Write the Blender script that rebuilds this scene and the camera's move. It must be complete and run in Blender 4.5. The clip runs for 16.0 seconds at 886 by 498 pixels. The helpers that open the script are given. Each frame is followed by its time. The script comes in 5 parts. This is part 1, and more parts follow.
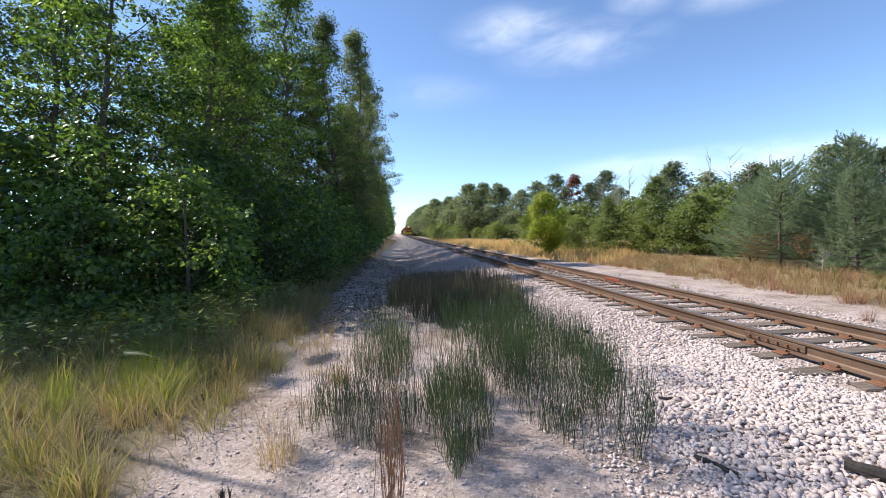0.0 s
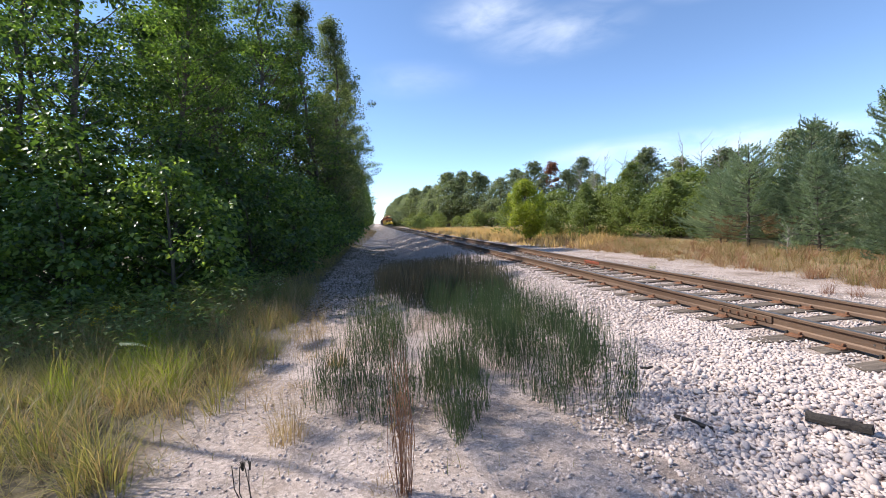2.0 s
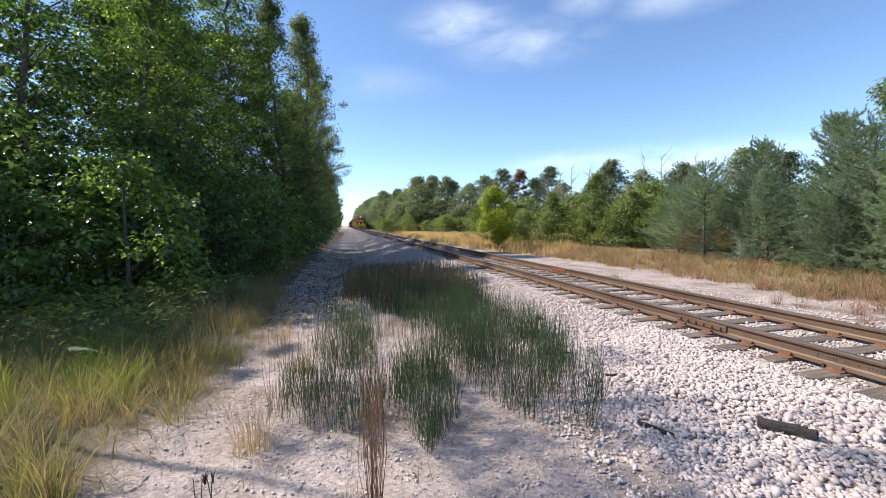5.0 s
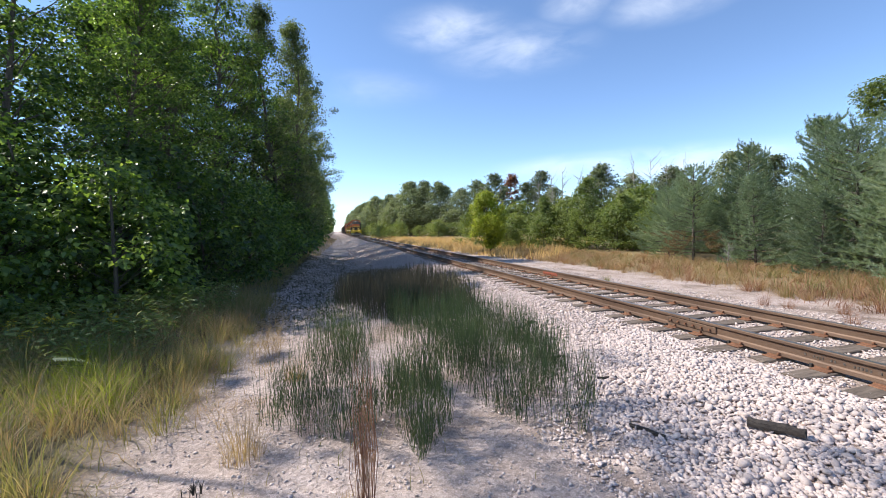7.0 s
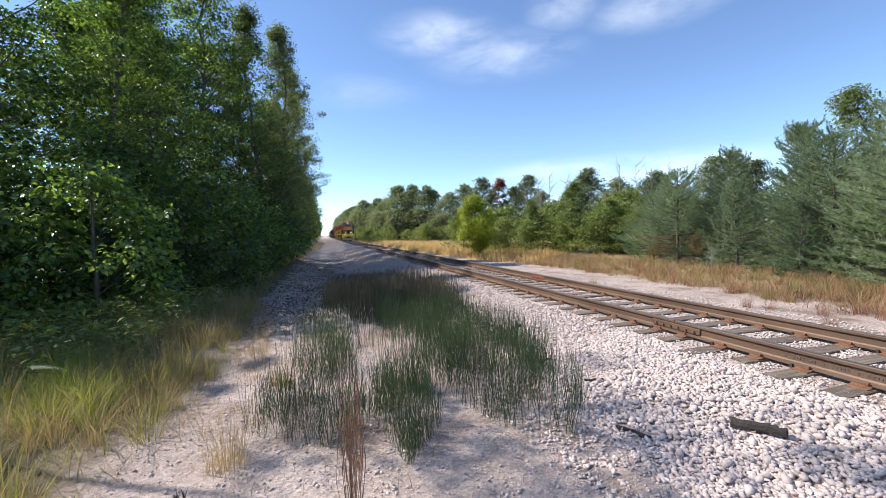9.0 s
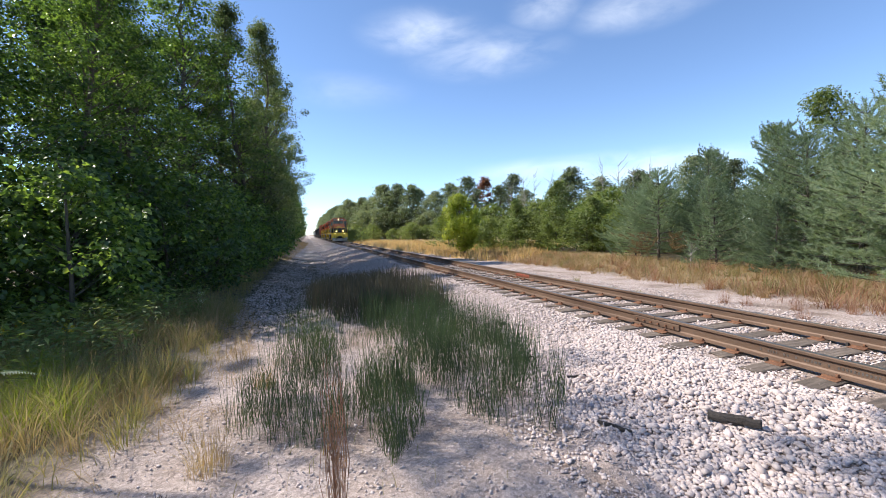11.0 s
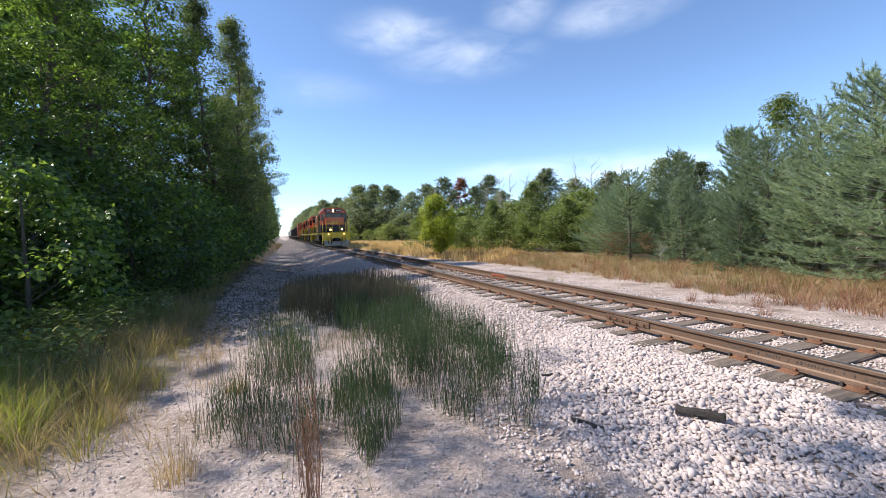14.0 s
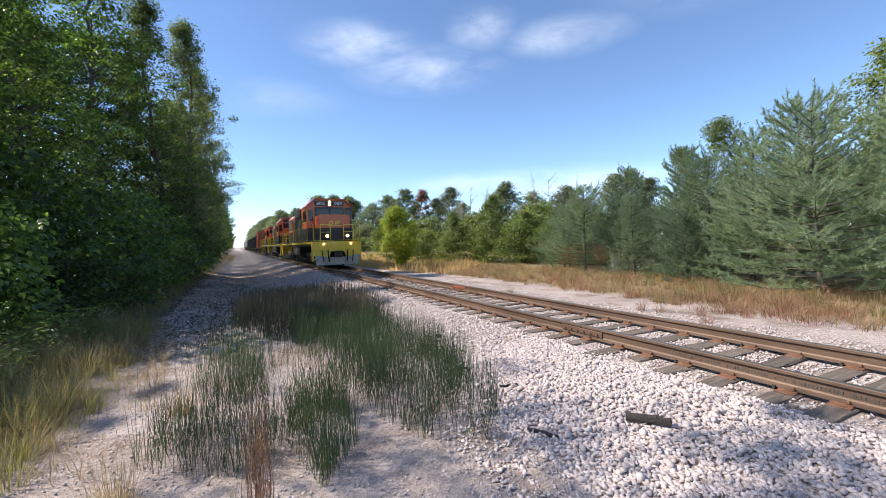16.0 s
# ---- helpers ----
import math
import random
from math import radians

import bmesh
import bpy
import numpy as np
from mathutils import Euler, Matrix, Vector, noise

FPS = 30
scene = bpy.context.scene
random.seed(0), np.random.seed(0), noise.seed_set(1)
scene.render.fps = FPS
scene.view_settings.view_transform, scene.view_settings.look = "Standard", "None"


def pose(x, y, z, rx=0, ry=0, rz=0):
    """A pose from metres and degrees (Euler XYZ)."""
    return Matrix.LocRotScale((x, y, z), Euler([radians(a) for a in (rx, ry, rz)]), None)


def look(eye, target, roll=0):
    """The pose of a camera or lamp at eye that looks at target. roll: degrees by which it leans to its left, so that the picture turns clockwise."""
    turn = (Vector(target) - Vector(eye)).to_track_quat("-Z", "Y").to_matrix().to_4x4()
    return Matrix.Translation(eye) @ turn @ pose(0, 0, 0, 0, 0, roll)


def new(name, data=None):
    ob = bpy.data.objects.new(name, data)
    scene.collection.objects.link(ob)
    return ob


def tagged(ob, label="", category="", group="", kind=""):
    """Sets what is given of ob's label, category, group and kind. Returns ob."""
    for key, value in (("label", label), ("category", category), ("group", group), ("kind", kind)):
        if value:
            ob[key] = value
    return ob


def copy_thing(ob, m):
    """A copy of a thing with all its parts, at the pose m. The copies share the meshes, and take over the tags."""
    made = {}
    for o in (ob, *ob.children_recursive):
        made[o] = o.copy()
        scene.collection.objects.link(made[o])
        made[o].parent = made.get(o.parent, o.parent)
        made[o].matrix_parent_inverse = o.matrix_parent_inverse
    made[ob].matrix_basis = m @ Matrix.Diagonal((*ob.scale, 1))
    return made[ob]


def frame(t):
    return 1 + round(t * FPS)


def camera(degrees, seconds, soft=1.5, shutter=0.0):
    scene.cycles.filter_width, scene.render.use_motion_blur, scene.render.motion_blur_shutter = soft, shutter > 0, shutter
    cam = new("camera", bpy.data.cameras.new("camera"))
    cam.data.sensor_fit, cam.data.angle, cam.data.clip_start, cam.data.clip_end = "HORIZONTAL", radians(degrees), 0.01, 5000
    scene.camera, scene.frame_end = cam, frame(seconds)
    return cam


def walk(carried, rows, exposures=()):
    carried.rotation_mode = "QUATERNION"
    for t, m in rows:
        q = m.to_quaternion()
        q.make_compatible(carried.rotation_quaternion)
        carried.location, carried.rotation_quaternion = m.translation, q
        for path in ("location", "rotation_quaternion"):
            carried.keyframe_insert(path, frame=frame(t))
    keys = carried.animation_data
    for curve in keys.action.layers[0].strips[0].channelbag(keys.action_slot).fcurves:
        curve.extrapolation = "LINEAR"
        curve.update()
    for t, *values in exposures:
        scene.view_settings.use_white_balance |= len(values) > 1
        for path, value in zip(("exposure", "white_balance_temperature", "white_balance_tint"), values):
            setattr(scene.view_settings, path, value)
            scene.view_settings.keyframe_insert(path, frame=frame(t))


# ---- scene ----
cam = camera(92.7, 16.0, soft=0.8)
PATH = [
    (0, (-0.99, 0.416, 1.909), (-0.774, 2.402, 1.829), -1.3),
    (0.5, (-0.987, 0.387, 1.883), (-0.753, 2.37, 1.766), -1.7),
    (1, (-0.918, 0.287, 1.854), (-0.669, 2.266, 1.711), -2.1),
    (1.5, (-0.959, 0.226, 1.868), (-0.689, 2.202, 1.723), -2.5),
    (2, (-1.15, 0.26, 1.865), (-0.842, 2.232, 1.731), -2.5),
    (2.5, (-1.214, 0.274, 1.863), (-0.862, 2.239, 1.74), -2.2),
    (3, (-1.207, 0.279, 1.885), (-0.817, 2.237, 1.765), -1.7),
    (3.5, (-1.214, 0.294, 1.887), (-0.794, 2.246, 1.766), -1.2),
    (4, (-1.208, 0.274, 1.895), (-0.77, 2.221, 1.771), -0.9),
    (6.5, (-1.198, 0.269, 1.892), (-0.72, 2.208, 1.79), -1.3),
    (7, (-1.186, 0.266, 1.892), (-0.696, 2.202, 1.796), -1.4),
    (7.5, (-1.188, 0.267, 1.893), (-0.686, 2.201, 1.804), -1.4),
    (8, (-1.18, 0.269, 1.893), (-0.666, 2.2, 1.81), -1.4),
    (8.5, (-1.188, 0.27, 1.894), (-0.659, 2.197, 1.813), -1.4),
    (9, (-1.182, 0.261, 1.892), (-0.638, 2.184, 1.813), -1.5),
    (11.5, (-1.166, 0.244, 1.893), (-0.542, 2.142, 1.805), -1.8),
    (12, (-1.166, 0.244, 1.894), (-0.528, 2.137, 1.805), -1.8),
    (12.5, (-1.165, 0.237, 1.895), (-0.512, 2.126, 1.807), -1.7),
    (13, (-1.162, 0.236, 1.895), (-0.492, 2.118, 1.808), -1.7),
    (13.5, (-1.155, 0.239, 1.895), (-0.467, 2.114, 1.807), -1.7),
    (14, (-1.152, 0.236, 1.896), (-0.44, 2.103, 1.81), -1.9),
    (14.5, (-1.147, 0.234, 1.897), (-0.408, 2.09, 1.816), -2.0),
    (15, (-1.138, 0.224, 1.9), (-0.368, 2.069, 1.828), -2.1),
    (15.5, (-1.139, 0.218, 1.905), (-0.321, 2.042, 1.846), -2.0),
    (16, (-1.132, 0.211, 1.906), (-0.251, 2.006, 1.869), -1.7),
]
walk(cam, [(t, look(e, g, r)) for t, e, g, r in PATH])

# ---- world, sun, exposure ----
scene.view_settings.exposure = 0.85
SUN_EL, SUN_AZ = 45.0, 293.0          # degrees; azimuth clockwise from +y


def build_world():
    w = bpy.data.worlds.new("sky_world")
    w.use_nodes = True
    nt = w.node_tree
    nt.nodes.clear()
    N, L = nt.nodes.new, nt.links.new
    out, bg = N("ShaderNodeOutputWorld"), N("ShaderNodeBackground")
    sky = N("ShaderNodeTexSky")
    sky.sky_type, sky.sun_disc = "NISHITA", False
    sky.sun_elevation, sky.sun_rotation = radians(SUN_EL), radians(SUN_AZ)
    sky.air_density, sky.dust_density, sky.ozone_density = 0.95, 0.06, 3.6
    sky.altitude = 2400
    bg.inputs["Strength"].default_value = 0.14
    coord = N("ShaderNodeTexCoord")
    total = None
    noise_n = N("ShaderNodeTexNoise")
    mp = N("ShaderNodeMapping")
    mp.inputs["Scale"].default_value = (3.2, 3.2, 9.0)
    L(coord.outputs["Generated"], mp.inputs["Vector"])
    L(mp.outputs["Vector"], noise_n.inputs["Vector"])
    noise_n.inputs["Scale"].default_value = 2.3
    noise_n.inputs["Detail"].default_value = 7
    noise_n.inputs["Roughness"].default_value = 0.55
    noise_n.inputs["Distortion"].default_value = 0.35
    # wispy clouds: azimuth, elevation, half widths (degrees), thickness
    for az, el, wa, we, amount in ((16, 24.6, 7, 2.4, 0.75), (24, 21.9, 9, 2.6, 0.6), (32, 26.2, 4, 2.2, 0.65),
                                   (43, 24.4, 7, 2.0, 0.68), (39, 7.2, 17, 1.9, 0.95), (6, 18, 7, 2.0, 0.25),
                                   (62, 30, 14, 5, 0.5), (-60, 40, 25, 8, 0.5), (150, 30, 40, 8, 0.6)):
        rot = N("ShaderNodeVectorRotate")
        rot.rotation_type = "Z_AXIS"
        rot.inputs["Angle"].default_value = radians(az)
        L(coord.outputs["Generated"], rot.inputs["Vector"])
        sub = N("ShaderNodeVectorMath")
        sub.operation = "SUBTRACT"
        sub.inputs[1].default_value = (0, math.cos(radians(el)), math.sin(radians(el)))
        L(rot.outputs["Vector"], sub.inputs[0])
        mul = N("ShaderNodeVectorMath")
        mul.operation = "MULTIPLY"
        mul.inputs[1].default_value = (1 / math.sin(radians(wa)), 1.0, 1 / math.sin(radians(we)))
        L(sub.outputs[0], mul.inputs[0])
        ln = N("ShaderNodeVectorMath")
        ln.operation = "LENGTH"
        L(mul.outputs[0], ln.inputs[0])
        mr = N("ShaderNodeMapRange")
        mr.interpolation_type = "SMOOTHSTEP"
        mr.inputs["From Min"].default_value, mr.inputs["From Max"].default_value = 1.35, 0.1
        mr.inputs["To Max"].default_value = amount
        L(ln.outputs["Value"], mr.inputs["Value"])
        if total is None:
            total = mr.outputs["Result"]
        else:
            add = N("ShaderNodeMath")
            add.operation = "MAXIMUM"
            L(total, add.inputs[0])
            L(mr.outputs["Result"], add.inputs[1])
            total = add.outputs[0]
    thr = N("ShaderNodeMapRange")
    thr.inputs["From Min"].default_value, thr.inputs["From Max"].default_value = 0.30, 0.92
    L(noise_n.outputs["Fac"], thr.inputs["Value"])
    fac = N("ShaderNodeMath")
    fac.operation = "MULTIPLY"
    L(thr.outputs["Result"], fac.inputs[0])
    L(total, fac.inputs[1])
    mix = N("ShaderNodeMix")
    mix.data_type = "RGBA"
    L(fac.outputs[0], mix.inputs["Factor"])
    L(sky.outputs["Color"], mix.inputs["A"])
    mix.inputs["B"].default_value = (5.6, 5.9, 6.4, 1)
    L(mix.outputs["Result"], bg.inputs["Color"])
    L(bg.outputs[0], out.inputs[0])
    scene.world = w


build_world()
sun = new("sun", bpy.data.lights.new("sun", "SUN"))
sun.data.energy, sun.data.angle, sun.data.color = 4.3, radians(0.53), (1.0, 0.94, 0.86)
_a, _e = radians(SUN_AZ), radians(SUN_EL)
TO_SUN = Vector((math.sin(_a) * math.cos(_e), math.cos(_a) * math.cos(_e), math.sin(_e)))
sun.matrix_world = look(TO_SUN * 60, (0, 0, 0))


# ---- materials ----
def material(name):
    m = bpy.data.materials.new(name)
    m.use_nodes = True
    nt = m.node_tree
    return m, nt, nt.nodes["Principled BSDF"]


def ramp_node(nt, fac, stops):
    r = nt.nodes.new("ShaderNodeValToRGB")
    e = r.color_ramp.elements
    e[0].position, e[0].color = stops[0][0], (*stops[0][1], 1)
    e[1].position, e[1].color = stops[-1][0], (*stops[-1][1], 1)
    for p, c in stops[1:-1]:
        q = e.new(p)
        q.color = (*c, 1)
    nt.links.new(fac, r.inputs["Fac"])
    return r.outputs["Color"]


def noise_tex(nt, scale, detail=4, rough=0.55, stretch=None, coords="Object"):
    n = nt.nodes.new("ShaderNodeTexNoise")
    n.inputs["Scale"].default_value, n.inputs["Detail"].default_value = scale, detail
    n.inputs["Roughness"].default_value = rough
    c = nt.nodes.new("ShaderNodeTexCoord").outputs[coords] if coords != "World" else nt.nodes.new("ShaderNodeNewGeometry").outputs["Position"]
    if stretch:
        mp = nt.nodes.new("ShaderNodeMapping")
        mp.inputs["Scale"].default_value = stretch
        nt.links.new(c, mp.inputs["Vector"])
        c = mp.outputs["Vector"]
    nt.links.new(c, n.inputs["Vector"])
    return n.outputs["Fac"]


def mixed(nt, fac, a, b, blend="MIX"):
    m = nt.nodes.new("ShaderNodeMix")
    m.data_type, m.blend_type = "RGBA", blend
    for key, v in (("Factor", fac), ("A", a), ("B", b)):
        if isinstance(v, (int, float)):
            m.inputs[key].default_value = v
        elif isinstance(v, tuple):
            m.inputs[key].default_value = (*v, 1)
        else:
            nt.links.new(v, m.inputs[key])
    return m.outputs["Result"]


def bumped(nt, bsdf, height, strength, distance=0.01):
    b = nt.nodes.new("ShaderNodeBump")
    b.inputs["Strength"].default_value, b.inputs["Distance"].default_value = strength, distance
    nt.links.new(height, b.inputs["Height"])
    nt.links.new(b.outputs["Normal"], bsdf.inputs["Normal"])


def surface(name, dark, light, scale=3.0, fine=40.0, rough=0.7, metal=0.0, bump=0.3, dist=0.005, stretch=None, island=0.0, wear=None, coat=0.0):
    """Two scales of noise between two colours, with fine relief; wear: a third colour in patches."""
    m, nt, b = material(name)
    f1, f2 = noise_tex(nt, scale, 5, 0.6, stretch), noise_tex(nt, fine, 4, 0.6, stretch)
    f = nt.nodes.new("ShaderNodeMath")
    f.operation = "MULTIPLY_ADD"
    nt.links.new(f1, f.inputs[0])
    f.inputs[1].default_value = 0.65
    g = nt.nodes.new("ShaderNodeMath")
    g.operation = "MULTIPLY"
    nt.links.new(f2, g.inputs[0])
    g.inputs[1].default_value = 0.35
    nt.links.new(g.outputs[0], f.inputs[2])
    col = ramp_node(nt, f.outputs[0], [(0.3, dark), (0.68, light)])
    if island:
        geo = nt.nodes.new("ShaderNodeNewGeometry")
        info = nt.nodes.new("ShaderNodeObjectInfo")
        s = nt.nodes.new("ShaderNodeMath")
        s.operation = "ADD"
        nt.links.new(geo.outputs["Random Per Island"], s.inputs[0])
        nt.links.new(info.outputs["Random"], s.inputs[1])
        fr = nt.nodes.new("ShaderNodeMath")
        fr.operation = "FRACT"
        nt.links.new(s.outputs[0], fr.inputs[0])
        v = ramp_node(nt, fr.outputs[0], [(0.0, (1 - island,) * 3), (1.0, (1.0, 1.0, 1.0))])
        col = mixed(nt, 1.0, col, v, "MULTIPLY")
    if wear:
        wf = nt.nodes.new("ShaderNodeMapRange")
        wf.inputs["From Min"].default_value, wf.inputs["From Max"].default_value = 0.55, 0.7
        nt.links.new(noise_tex(nt, scale * 2.3, 6, 0.7), wf.inputs["Value"])
        col = mixed(nt, wf.outputs[0], col, wear)
    nt.links.new(col, b.inputs["Base Color"])
    b.inputs["Roughness"].default_value, b.inputs["Metallic"].default_value = rough, metal
    b.inputs["Coat Weight"].default_value = coat
    if bump:
        bumped(nt, b, f2, bump, dist)
    return m


def foliage(name, stops, translucent=0.4, rough=0.5, tip=None, hue_obj=0.25):
    """Leaves: colour differs leaf by leaf and plant by plant, light shines through."""
    m, nt, b = material(name)
    geo = nt.nodes.new("ShaderNodeNewGeometry")
    info = nt.nodes.new("ShaderNodeObjectInfo")
    big = noise_tex(nt, 0.9, 3, 0.5, None, "World")
    s = nt.nodes.new("ShaderNodeMath")
    s.operation = "MULTIPLY_ADD"
    nt.links.new(geo.outputs["Random Per Island"], s.inputs[0])
    s.inputs[1].default_value = 0.38
    q = nt.nodes.new("ShaderNodeMath")
    q.operation = "MULTIPLY_ADD"
    nt.links.new(big, q.inputs[0])
    q.inputs[1].default_value = 0.77
    h = nt.nodes.new("ShaderNodeMath")
    h.operation = "MULTIPLY_ADD"
    nt.links.new(info.outputs["Random"], h.inputs[0])
    h.inputs[1].default_value, h.inputs[2].default_value = hue_obj, -hue_obj * 0.5 - 0.08
    nt.links.new(h.outputs[0], q.inputs[2])
    nt.links.new(q.outputs[0], s.inputs[2])
    col = ramp_node(nt, s.outputs[0], stops)
    nt.links.new(col, b.inputs["Base Color"])
    b.inputs["Roughness"].default_value = rough
    tr = nt.nodes.new("ShaderNodeBsdfTranslucent")
    warm = mixed(nt, 1.0, col, (1.5, 1.58, 0.8), "MULTIPLY")
    nt.links.new(warm, tr.inputs["Color"])
    mx = nt.nodes.new("ShaderNodeMixShader")
    mx.inputs[0].default_value = translucent
    nt.links.new(b.outputs[0], mx.inputs[1])
    nt.links.new(tr.outputs[0], mx.inputs[2])
    nt.links.new(mx.outputs[0], nt.nodes["Material Output"].inputs[0])
    return m


def glow(name, colour, strength):
    m, nt, b = material(name)
    b.inputs["Base Color"].default_value = (*colour, 1)
    b.inputs["Emission Color"].default_value = (*colour, 1)
    b.inputs["Emission Strength"].default_value = strength
    return m


def glass_dark(name):
    m, nt, b = material(name)
    b.inputs["Base Color"].default_value = (0.012, 0.014, 0.016, 1)
    b.inputs["Roughness"].default_value = 0.06
    return m


def ground_material():
    """Pale limestone grit on the cleared strip, soil and litter beyond it."""
    m, nt, b = material("ground_grit")
    L = nt.links.new
    pos = nt.nodes.new("ShaderNodeNewGeometry").outputs["Position"]
    sep = nt.nodes.new("ShaderNodeSeparateXYZ")
    L(pos, sep.inputs[0])
    vor = nt.nodes.new("ShaderNodeTexVoronoi")
    vor.inputs["Scale"].default_value = 42
    L(pos, vor.inputs["Vector"])
    fine = noise_tex(nt, 130, 3, 0.6, None, "World")
    big = noise_tex(nt, 1.1, 6, 0.62, None, "World")
    mid = noise_tex(nt, 7, 5, 0.6, None, "World")
    grit = ramp_node(nt, fine, [(0.3, (0.27, 0.215, 0.19)), (0.5, (0.50, 0.42, 0.385)), (0.7, (0.70, 0.61, 0.57))])
    spot = nt.nodes.new("ShaderNodeSeparateColor")
    L(vor.outputs["Color"], spot.inputs[0])
    shade = ramp_node(nt, spot.outputs[0], [(0.0, (0.62, 0.60, 0.58)), (1.0, (1.12, 1.10, 1.08))])
    cell = mixed(nt, 1.0, grit, shade, "MULTIPLY")
    stain = ramp_node(nt, big, [(0.34, (0.5, 0.44, 0.38)), (0.45, (0.8, 0.76, 0.72)), (0.58, (1, 0.98, 0.97))])
    grit2 = mixed(nt, 1.0, cell, stain, "MULTIPLY")
    soil = ramp_node(nt, mid, [(0.3, (0.035, 0.028, 0.018)), (0.5, (0.09, 0.07, 0.04)), (0.72, (0.17, 0.135, 0.07))])
    dry = ramp_node(nt, mid, [(0.3, (0.16, 0.12, 0.06)), (0.7, (0.32, 0.23, 0.11))])

    def side(lo, hi):
        wob = nt.nodes.new("ShaderNodeMath")
        wob.operation = "MULTIPLY_ADD"
        L(big, wob.inputs[0])
        wob.inputs[1].default_value = 1.6
        L(sep.outputs["X"], wob.inputs[2])
        mr = nt.nodes.new("ShaderNodeMapRange")
        mr.interpolation_type = "SMOOTHSTEP"
        mr.inputs["From Min"].default_value, mr.inputs["From Max"].default_value = lo, hi
        L(wob.outputs[0], mr.inputs["Value"])
        return mr.outputs["Result"]
    c = mixed(nt, side(-2.7, -1.8), soil, grit2)
    c = mixed(nt, side(9.3, 10.8), c, dry)
    L(c, b.inputs["Base Color"])
    b.inputs["Roughness"].default_value = 0.92
    bumped(nt, b, fine, 0.8, 0.012)
    return m


